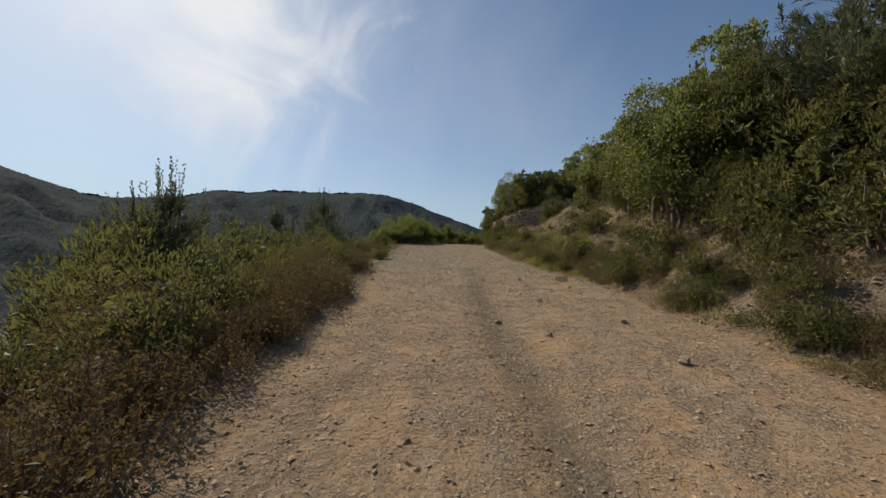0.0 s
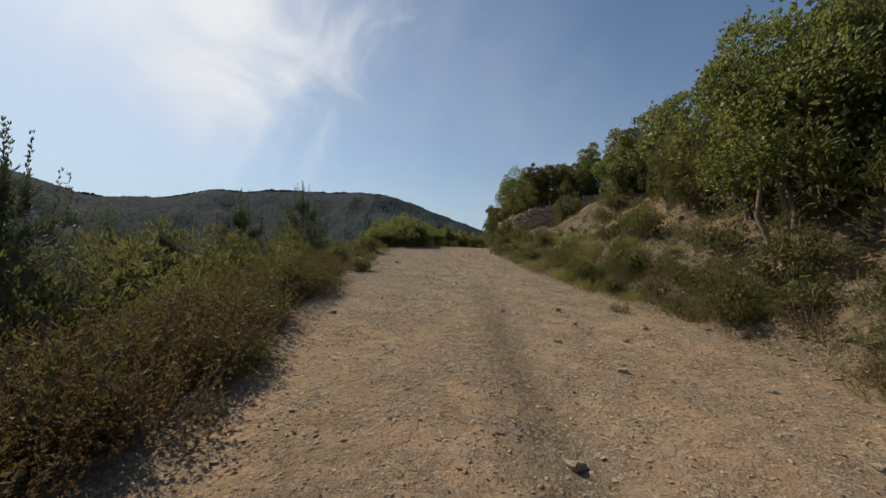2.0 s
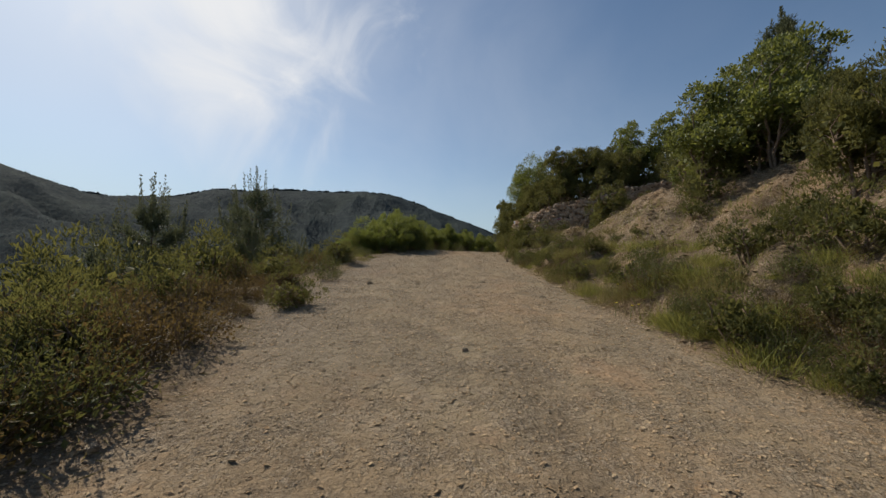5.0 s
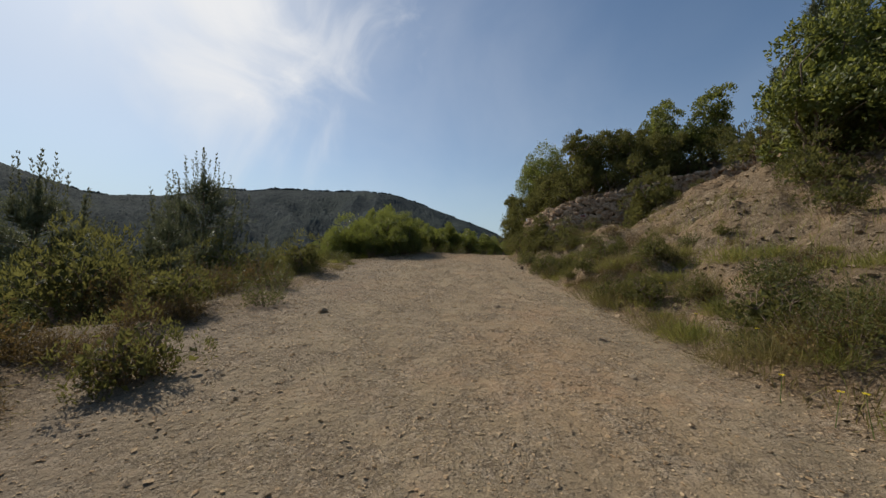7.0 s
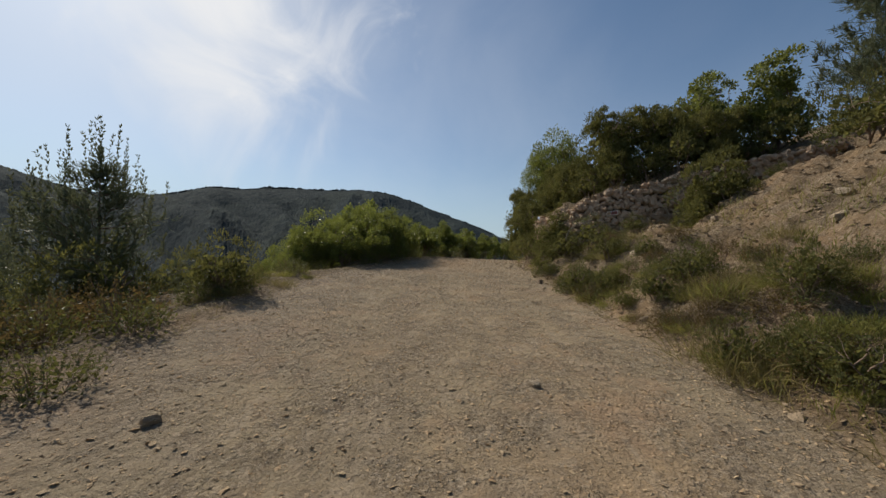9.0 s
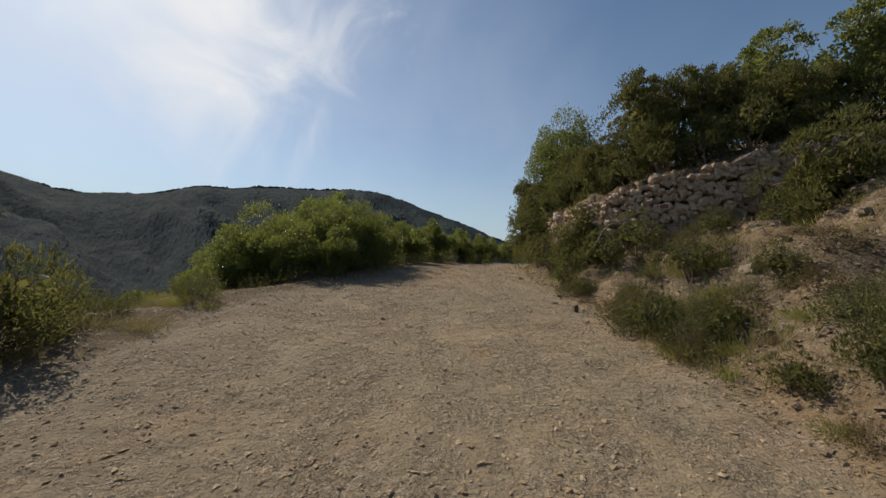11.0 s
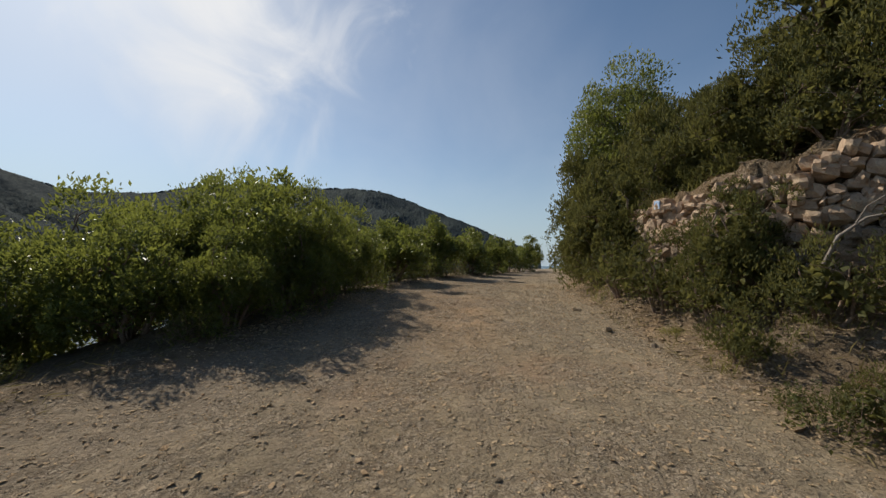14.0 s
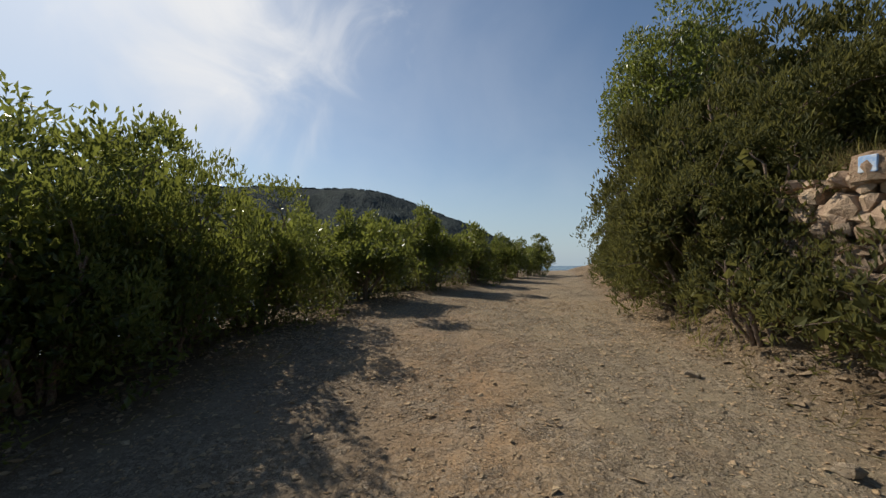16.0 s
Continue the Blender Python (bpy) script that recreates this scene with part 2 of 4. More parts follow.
GREENBRUSH = leaf_material("green_brush_leaf", (0.042, 0.053, 0.018), (0.088, 0.098, 0.028), (0.150, 0.145, 0.04), 0.26, 0.6, 0.25)
DRY = leaf_material("dry_grass", (0.15, 0.115, 0.05), (0.25, 0.195, 0.085), (0.19, 0.165, 0.06), 0.30, 0.8, 0.15)
GRASS = leaf_material("green_grass", (0.093, 0.119, 0.025), (0.175, 0.200, 0.045), (0.247, 0.219, 0.060), 0.38, 0.6, 0.25)
GREYTWIG = bark_material("grey_dry_twig", (0.17, 0.14, 0.115), (0.30, 0.26, 0.22))
# blue-grey greens: distance haze is painted into the base colour of ridge and woods
HAZED_FOREST = forest_material("far_forest_hazed", (0.024, 0.033, 0.037), (0.046, 0.058, 0.058), (0.060, 0.071, 0.062))
SEA = Mat("sea_water", 0.25, 0.5).color((0.035, 0.075, 0.11)).m

# ---- shape of the land ----
YS = [-40, 0, 4, 8, 12, 14, 16, 18, 20, 24, 26, 28, 30, 32, 35, 40, 46, 55, 70, 90]
LEFT = [-1.7, -1.6, -1.7, -1.85, -2.2, -2.6, -3.5, -3.3, -3.0, -3.1, -2.8, -1.5, -0.95, -0.4, 0.7, 2.9, 5.4, 8.3, 13, 19]
RIGHT = [4.3, 4.2, 4.2, 4.3, 3.9, 3.5, 3.25, 3.2, 3.15, 3.1, 3.15, 3.2, 3.35, 3.7, 4.4, 6.1, 8.3, 11.3, 16, 22]
CZ_Y = [-400, -60, -30, 0, 29, 31, 33, 36, 44, 55, 65, 80, 120, 250, 500, 6000]
CZ_Z = [-6, -5, -3.26, 0, 3.15, 3.33, 3.44, 3.51, 3.56, 3.56, 3.3, 2.3, -3, -25, -60, -70]
WALL = [(4.3, 30.75), (4.35, 30.2), (4.55, 29.2), (5.05, 28.3), (5.7, 27.75), (6.4, 27.4), (7.3, 27.0), (8.4, 26.7), (9.6, 26.4), (10.8, 26.1), (12.0, 25.8)]
WALL_TOP = [1.75, 1.85, 2.1, 2.4, 2.7, 2.92, 3.2, 3.5, 3.8, 4.1, 4.4]
WALL_BOTTOM = [0.75, 0.7, 0.7, 0.8, 1.0, 1.25, 1.6, 2.0, 2.45, 2.85, 3.25]


def smooth(v, a, b):
    s = np.clip((v - a) / (b - a), 0, 1)
    return s * s * (3 - 2 * s)


def lattice(x, y, seed):
    """Value noise on arrays."""
    xi, yi = np.floor(x).astype(np.int64), np.floor(y).astype(np.int64)
    fx, fy = x - xi, y - yi
    fx, fy = fx * fx * (3 - 2 * fx), fy * fy * (3 - 2 * fy)

    def h(a, b):
        v = (a * 374761393 + b * 668265263 + seed * 974711) & 0x7FFFFFFF
        v = ((v ^ (v >> 13)) * 1274126177) & 0x7FFFFFFF
        return ((v ^ (v >> 16)) & 0xFFFF) / 65535.0
    return (h(xi, yi) * (1 - fx) + h(xi + 1, yi) * fx) * (1 - fy) + (h(xi, yi + 1) * (1 - fx) + h(xi + 1, yi + 1) * fx) * fy - 0.5


def rough(x, y, size, seed, octaves=4):
    v, a = 0, 1.0
    for k in range(octaves):
        v = v + a * lattice(x / size * 2 ** k, y / size * 2 ** k, seed + k)
        a *= 0.5
    return v


def wall_side(x, y):
    """Signed distance behind the wall's line, and the place along it (0 to 1 by points)."""
    best = np.full(np.shape(x), 1e9)
    sign, along = np.zeros(np.shape(x)), np.zeros(np.shape(x))
    for i in range(len(WALL) - 1):
        (ax, ay), (bx, by) = WALL[i], WALL[i + 1]
        dx, dy = bx - ax, by - ay
        n2 = dx * dx + dy * dy
        k = np.clip(((x - ax) * dx + (y - ay) * dy) / n2, 0, 1)
        d = np.hypot(x - ax - k * dx, y - ay - k * dy)
        s = np.sign(dx * (y - ay) - dy * (x - ax))
        near = d < best
        best, sign, along = np.where(near, d, best), np.where(near, s, sign), np.where(near, i + k, along)
    return best * sign, along


def plane(x, y):
    return np.interp(y, CZ_Y, CZ_Z) - 0.033 * np.clip(x, -8, 12) * np.clip((70 - y) / 30, 0, 1)


def land(x, y):
    """Height of the ground, and how much of it is road, rut and leaf litter."""
    x, y = np.asarray(x, float), np.asarray(y, float)
    z = plane(x, y)
    wob = 0.22 * rough(x * 0, y, 1.7, 5, 3)
    dl, dr = np.interp(y, YS, LEFT) + wob - x, x - np.interp(y, YS, RIGHT) - wob
    road = smooth(np.minimum(-dl, -dr), -0.35, 0.25)
    # bank on the uphill side
    steep = np.interp(y, [-20, 4, 8, 12, 16, 30, 36, 46, 60, 90], [1.0, 1.0, 1.15, 1.2, 1.0, 0.95, 0.6, 0.5, 0.4, 0.2])
    bank = steep * np.interp(dr, [0, 0.3, 1.0, 2.5, 5.0, 9.0, 16, 40, 120, 400], [0, 0.10, 0.52, 1.42, 2.9, 4.7, 7.4, 14, 26, 40])
    lumps = smooth(dr, 0.1, 1.2) * (0.50 * rough(x, y, 1.3, 21, 5) + 0.34 * rough(x, y, 0.5, 61, 3))
    s, k = wall_side(x, y)
    top = np.interp(k, range(len(WALL)), WALL_TOP) - 0.12 + 0.16 * np.clip(s, 0, 40)
    foot = np.interp(k, range(len(WALL)), WALL_BOTTOM) + 0.45 * s
    inside = (k > 0.02) & (k < len(WALL) - 1.02)
    front = np.where((s <= 0.2) & (s > -2.2) & inside, np.minimum(bank, np.maximum(foot, 0.25 * bank) + 0.05), bank)
    bank = np.where(inside & (s > 0.12) & (s < 9), np.maximum(top, bank * 0.75 + top * 0.25) * (1 - smooth(s, 4, 9)) + bank * smooth(s, 4, 9), front)
    z = z + np.where(dr > 0, bank + lumps, 0)
    # fall to the valley
    far = np.interp(dl, [0, 0.4, 1.4, 3.0, 5.0, 9, 20, 60, 150, 400, 3000], [0, 0.07, 0.0, -0.45, -1.4, -3.6, -9, -26, -45, -55, -60])
    z = z + np.where(dl > 0, far + smooth(dl, 0.2, 1.5) * 0.25 * rough(x, y, 1.6, 33, 4), 0)
    # wheel marks and small relief of the road
    rut = np.exp(-((x - np.interp(y, [0, 6, 12, 18], [0.95, 0.9, 1.15, 1.5])) / 0.28) ** 2) * smooth(-y, -16, -7)
    rut2 = np.exp(-((x - np.interp(y, [0, 10, 20, 30, 40], [-0.75, -0.7, -0.5, 0.3, 3.0])) / 0.4) ** 2) * 0.5
    z = z - road * (0.09 * rut + 0.02 * rut2) + road * (0.035 * rough(x, y, 0.9, 77, 3) + 0.014 * rough(x, y, 0.16, 78, 2))
    litter = smooth(dl, -0.1, 0.7) * 0.85 + smooth(dr, 0.2, 1.0) * 0.55 * smooth(rough(x, y, 1.1, 91, 3), -0.1, 0.35)
    return z, road, np.clip(rut + 0.35 * rut2, 0, 1), np.clip(litter, 0, 1)


def ground_z(x, y):
    return float(land(np.array([x]), np.array([y]))[0][0])


def mesh_of(name, verts, faces, material, shade=False):
    me = bpy.data.meshes.new(name)
    me.from_pydata(np.asarray(verts, float).tolist() if not isinstance(verts, list) else verts, [], faces if isinstance(faces, list) else faces.tolist())
    me.materials.append(material)
    if shade:
        me.polygons.foreach_set("use_smooth", [True] * len(me.polygons))
    me.update()
    return me


def grown(a, b, first, factor):
    out, v, step = [], a, first
    while abs(v - a) < abs(b - a):
        step *= factor
        v += step if b > a else -step
        out.append(v)
    return out


gx = sorted(grown(-5, -2600, 0.12, 1.11) + list(np.arange(-5, 10, 0.115)) + grown(10, 2600, 0.12, 1.11))
gy = sorted(grown(-1, -900, 0.1, 1.13) + list(np.arange(-1, 40, 0.12)) + grown(40, 4600, 0.1, 1.09))
X, Y = np.meshgrid(np.array(gx), np.array(gy))
Z, ROAD, RUT, LITTER = land(X.ravel(), Y.ravel())
WARM = np.clip(1 - smooth(Y.ravel(), 5, 15) + np.exp(-((X.ravel() - 0.9) / 0.7) ** 2 - ((Y.ravel() - 30.2) / 2.2) ** 2) + 0.5 * np.exp(-((X.ravel() - 1.6) / 1.0) ** 2 - ((Y.ravel() - 16.5) / 2.5) ** 2) + 0.4 * rough(X.ravel(), Y.ravel(), 3.0, 141, 3), 0, 1)
# left margin: grey loose gravel plus painted shade between stones
LOOSE = smooth(Y.ravel(), 10, 17) * smooth(X.ravel() - np.interp(Y.ravel(), YS, LEFT), 2.6, 0.2) * 0.9
nx, ny = len(gx), len(gy)
grid = np.arange(nx * ny).reshape(ny, nx)
quads = np.stack([grid[:-1, :-1], grid[:-1, 1:], grid[1:, 1:], grid[1:, :-1]], -1).reshape(-1, 4)
on_road = (ROAD[quads].mean(1) > 0.5) & (Y.ravel()[quads].mean(1) < 75) & (Y.ravel()[quads].mean(1) > -30)
points = np.stack([X.ravel(), Y.ravel(), Z], -1)
for name, pick, label in (("ground", ~on_road, "dry stony hillside soil with leaf litter and scrub"), ("road", on_road, "rutted dirt and gravel mountain track")):
    q = quads[pick]
    used, q = np.unique(q, return_inverse=True)
    me = mesh_of(name, points[used], q.reshape(-1, 4), EARTH, True)
    for key, data in (("road", ROAD), ("rut", RUT), ("litter", LITTER), ("warm", WARM), ("loose", LOOSE)):
        me.attributes.new(key, "FLOAT", "POINT").data.foreach_set("value", data[used].astype(np.float32))
    tagged(new(name, me), label, name, kind="structure")

# sea
bm = bmesh.new()
bmesh.ops.create_circle(bm, cap_ends=True, segments=96, radius=4800)
me = bpy.data.meshes.new("water")
bm.to_mesh(me)
bm.free()
me.materials.append(SEA)
ob = tagged(new("water", me), "calm hazy blue sea reaching the horizon", "sea", kind="structure")
ob.location = (0, 0, -52)

# far wooded ridge: elevation of its skyline by bearing, in degrees
BEAR = [-100, -75, -58, -52, -49.6, -47.5, -45, -43, -40, -35, -32, -28, -25, -20, -12, -8, -5, 0, 4, 6.3, 9, 14, 20]
SKY = [9, 9, 9.5, 10.3, 9.4, 8.8, 8.0, 7.7, 7.8, 8.9, 9.9, 10.0, 10.5, 10.6, 10.8, 10.5, 9.6, 7.6, 6.3, 5.4, 4.0, 2.0, 0.5]


def ridge_height(A, R, near, crest, back, floor):
    """Height of the ridge at bearing A (degrees) and distance R: a rising face folded into spurs and gullies."""
    top = np.tan(np.radians(np.interp(A, BEAR, SKY))) * crest + 1.5
    f = np.clip((R - near) / (crest - near), 0, 1)
    climb = np.where(R > crest, 1 - 0.6 * smooth(R, crest, back), smooth(R, near, crest) * 0.55 + f * 0.45)
    fold = rough(A * 5.5 + R * 0.064, R * 0.1, 42, 301, 3)
    fold = fold + 0.45 * (0.25 - np.abs(rough(A * 7.0 - R * 0.03, R * 0.05, 30, 331, 2))) * (1 - f)
    return floor + (top - floor) * climb + fold * 95 * np.sin(np.pi * f) * (R < crest)


def ridge_mesh(near, crest, back, floor, step, rows):
    az = np.arange(-80, 16, step)
    r = np.concatenate([np.linspace(near, crest, rows), np.linspace(crest, back, rows // 4)[1:]])
    A, R = np.meshgrid(az, r)
    zz = ridge_height(A, R, near, crest, back, floor)
    px, py = np.sin(np.radians(A)) * R, np.cos(np.radians(A)) * R
    zz += 2.0 * rough(px, py, 30.0, 311, 2) + 4.5 * np.random.default_rng(9).random(zz.shape) ** 2 - 1.5
    n, m = len(r), len(az)
    g = np.arange(n * m).reshape(n, m)
    q = np.stack([g[:-1, :-1], g[:-1, 1:], g[1:, 1:], g[1:, :-1]], -1).reshape(-1, 4)
    return mesh_of("hill", np.stack([px.ravel(), py.ravel(), zz.ravel()], -1), q, HAZED_FOREST, True)


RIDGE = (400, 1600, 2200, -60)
tagged(new("hill", ridge_mesh(*RIDGE, 0.13, 150)), "distant ridge covered with dark green woods, haze tinted into its colour", "hill", kind="structure")


def far_woods(n, seed):
    """Pointed and rounded tree crowns along the crest of the ridge."""
    g = np.random.default_rng(seed)
    A = g.uniform(-62, 12, n)
    R = RIDGE[1] - 15 + g.normal(size=n) * 16
    z = ridge_height(A, R, *RIDGE)
    grove = smooth(rough(A * 9, R * 0.1, 9, 351, 3), -0.35, 0.4)
    h = g.uniform(4, 11, n) * (0.35 + 0.65 * grove)
    w = h * g.uniform(0.28, 0.6, n)
    c = np.stack([np.sin(np.radians(A)) * R, np.cos(np.radians(A)) * R, z], -1)
    turn = g.uniform(0, 6.28, n)[:, None] + np.arange(5)[None] * 2 * np.pi / 5
    ring = np.stack([np.cos(turn), np.sin(turn), np.zeros_like(turn)], -1) * w[:, None, None]
    belly = c[:, None] + ring + np.array([0, 0, 1.0]) * (h * g.uniform(0.25, 0.55, n))[:, None, None]
    v = np.concatenate([belly, (c + np.array([0, 0, 1.0]) * h[:, None])[:, None], (c - np.array([0, 0, 2.0]))[:, None]], 1)
    f = np.array([(j, (j + 1) % 5, 5) for j in range(5)] + [((j + 1) % 5, j, 6) for j in range(5)])
    return v.reshape(-1, 3), (np.arange(n)[:, None, None] * 7 + f[None]).reshape(-1, 3)


tagged(new("far_woods", mesh_of("far_woods", *far_woods(3200, 19), HAZED_FOREST)), "dark woods along the crest of the distant ridge, haze tinted into their colour", "woods", kind="stuff")

# ---- plants ----


def empty(name, label, category, group=""):
    return tagged(new(name), label, category, group)


def part(name, mesh, parent, label=""):
    ob = new(name, mesh)
    ob.parent = parent
    if label:
        tagged(ob, label)
    return ob


def unit(v):
    return v / np.maximum(np.linalg.norm(v, axis=-1, keepdims=True), 1e-9)


def blades(rng, base, way, length, width, fold=0.12, droop=0.0):
    """Leaf blades: folded lozenges from base along way."""
    n = len(base)
    length, width = np.broadcast_to(length, n)[:, None], np.broadcast_to(width, n)[:, None]
    side = unit(np.cross(way, unit(rng.normal(size=(n, 3)))))
    nor = np.cross(side, way)
    mid = base + way * length * 0.48
    v = np.stack([base, mid + side * width / 2 + nor * length * fold, base + way * length - np.array([0, 0, 1.0]) * length * droop, mid - side * width / 2 + nor * length * fold], 1)
    return v.reshape(-1, 3)


def quad_faces(n):
    return np.arange(n * 4).reshape(-1, 4)


def tube(points, r0, r1, sides=5):
    """A tapered, bent tube; verts and faces."""
    p = np.array(points, float)
    n = len(p)
    t = unit(np.gradient(p, axis=0))
    a = unit(np.cross(t, np.array([0.31, 0.87, 0.2])))
    b = np.cross(t, a)
    ang = np.arange(sides) * 2 * np.pi / sides
    rad = np.linspace(r0, r1, n)[:, None, None]
    v = p[:, None] + rad * (a[:, None] * np.cos(ang)[None, :, None] + b[:, None] * np.sin(ang)[None, :, None])
    f = []
    for i in range(n - 1):
        for j in range(sides):
            k = (j + 1) % sides
            f.append((i * sides + j, i * sides + k, (i + 1) * sides + k, (i + 1) * sides + j))
    return v.reshape(-1, 3), f


def join(pieces):
    vs, fs, at = [], [], 0
    for v, f in pieces:
        vs.append(v)
        fs += [tuple(i + at for i in face) for face in f]
        at += len(v)
    return np.concatenate(vs), fs


def bent(rng, a, b, sag=0.1, n=5):
    """Points on a crooked line from a to b."""
    a, b = np.array(a, float), np.array(b, float)
    k = np.linspace(0, 1, n)[:, None]
    size = np.linalg.norm(b - a)
    return a + (b - a) * k + rng.normal(size=(n, 3)) * size * sag * 0.5 * np.sin(np.pi * k) + np.array([0, 0, 1]) * size * sag * np.sin(np.pi * k)


def shoots(rng, root, way, length, per, leaf, wide, spread=0.8, gather=0.5):
    """Leafy shoots: leaves in a spiral along each shoot, closest towards its tip."""
    n = len(root)
    k = rng.uniform(0.06, 1.0, (n, per)) ** gather
    base = root[:, None] + way[:, None] * (length[:, None] * k)[..., None]
    side = unit(np.cross(np.repeat(way[:, None], per, 1), rng.normal(size=(n, per, 3))))
    d = unit(way[:, None] * (0.35 + 0.5 * k[..., None]) + side * spread + np.array([0, 0, 0.15]))
    size = rng.uniform(0.65, 1.15, n * per)
    return blades(rng, base.reshape(-1, 3), d.reshape(-1, 3), leaf * size, wide * size)


def broadleaf(name, label, category, seed, height, radius, clear, clumps, shoots_each, per, leaf, wide, material, bark=BARK, stems=3, ragged=0.35, group="", up=0.35, lobe=(0.20, 0.34), inner=16):
    """A bushy tree or shrub: crooked stems, limbs to each clump, and clumps swelling out as separate lobes of leafy shoots."""
    rng = np.random.default_rng(seed)
    top = empty(name, label, category, group)
    mid = clear + (height - clear) * 0.48
    half = (height - clear) * 0.5
    d = unit(rng.normal(size=(clumps, 3)))
    reach = rng.uniform(0.25, 1.0, clumps) ** 0.35 * (1 + ragged * (rng.random(clumps) - 0.6))
    c = d * reach[:, None] * np.array([radius, radius, half]) * 0.84 + np.array([0, 0, mid])
    if clear < 0.2:
        skirt = d[:, 2] < 0
        c[skirt, :2] = unit(d[skirt, :2]) * (reach[skirt] * radius * 0.86 * (1 + 0.25 * d[skirt, 2]))[:, None]
    c[:, 2] = np.maximum(c[:, 2], clear + 0.1)
    rc = radius * rng.uniform(*lobe, clumps)
    many = shoots_each * per
    each, heart = np.repeat(rc, many), np.repeat(c, many, 0)
    out = unit(unit(heart - np.array([0, 0, mid * 0.7])) * 0.75 + unit(rng.normal(size=heart.shape)) + np.array([0, 0, up * 0.6]))
    depth = rng.uniform(0.35, 1.0, len(heart)) ** 0.6 * np.where(rng.random(len(heart)) < 0.06, 1.3, 1.0)
    base = heart + out * (each * depth)[:, None] * np.array([1, 1, 1 + 0.5 * up])
    w = unit(out * 0.55 + rng.normal(size=heart.shape) * 0.45 + np.array([0, 0, up]))
    size = rng.uniform(0.65, 1.2, len(heart))
    v = blades(rng, base - w * leaf * 0.4, w, leaf * size, wide * size)
    # larger shaded leaves of the inside
    n = clumps * inner
    core = np.array([0, 0, mid * 0.9])
    p = core + (np.repeat(c, inner, 0) - core) * rng.uniform(0.3, 0.95, (n, 1)) + rng.normal(size=(n, 3)) * radius * 0.07
    p[:, 2] = np.maximum(p[:, 2], 0.08)
    v = np.concatenate([v, blades(rng, p, unit(rng.normal(size=(n, 3))), min(0.16, 0.15 * radius), min(0.13, 0.12 * radius))])
    wood, starts = [], []
    for i in range(stems):
        a = rng.uniform(0, 6.28)
        foot = np.array([math.cos(a), math.sin(a), 0]) * radius * 0.08 * (stems > 1)
        tip = np.array([math.cos(a) * radius * 0.42, math.sin(a) * radius * 0.42, mid + half * 0.4])
        line = bent(rng, foot - np.array([0, 0, 0.25]), tip, 0.12, 7)
        wood.append(tube(line, radius * 0.034, radius * 0.012, 6))
        starts.append(line)
    for i in range(clumps):
        line = starts[int(np.argmin([np.min(np.linalg.norm(s - c[i], axis=1)) for s in starts]))]
        j = int(np.argmin(np.linalg.norm(line - c[i] + np.array([0, 0, radius * 0.3]), axis=1)))
        wood.append(tube(bent(rng, line[j], c[i] + (c[i] - line[j]) * 0.05, 0.12, 4), radius * 0.010, radius * 0.004, 4))
    wv, wf = join(wood)
    if category == "shrub":
        tagged(part("stem", mesh_of("stem", wv, wf, bark, True), top), kind="stuff")
    else:
        part("trunk", mesh_of("trunk", wv, wf, bark, True), top)
    part("crown", mesh_of("crown", v, quad_faces(len(v) // 4), material), top)
    return top


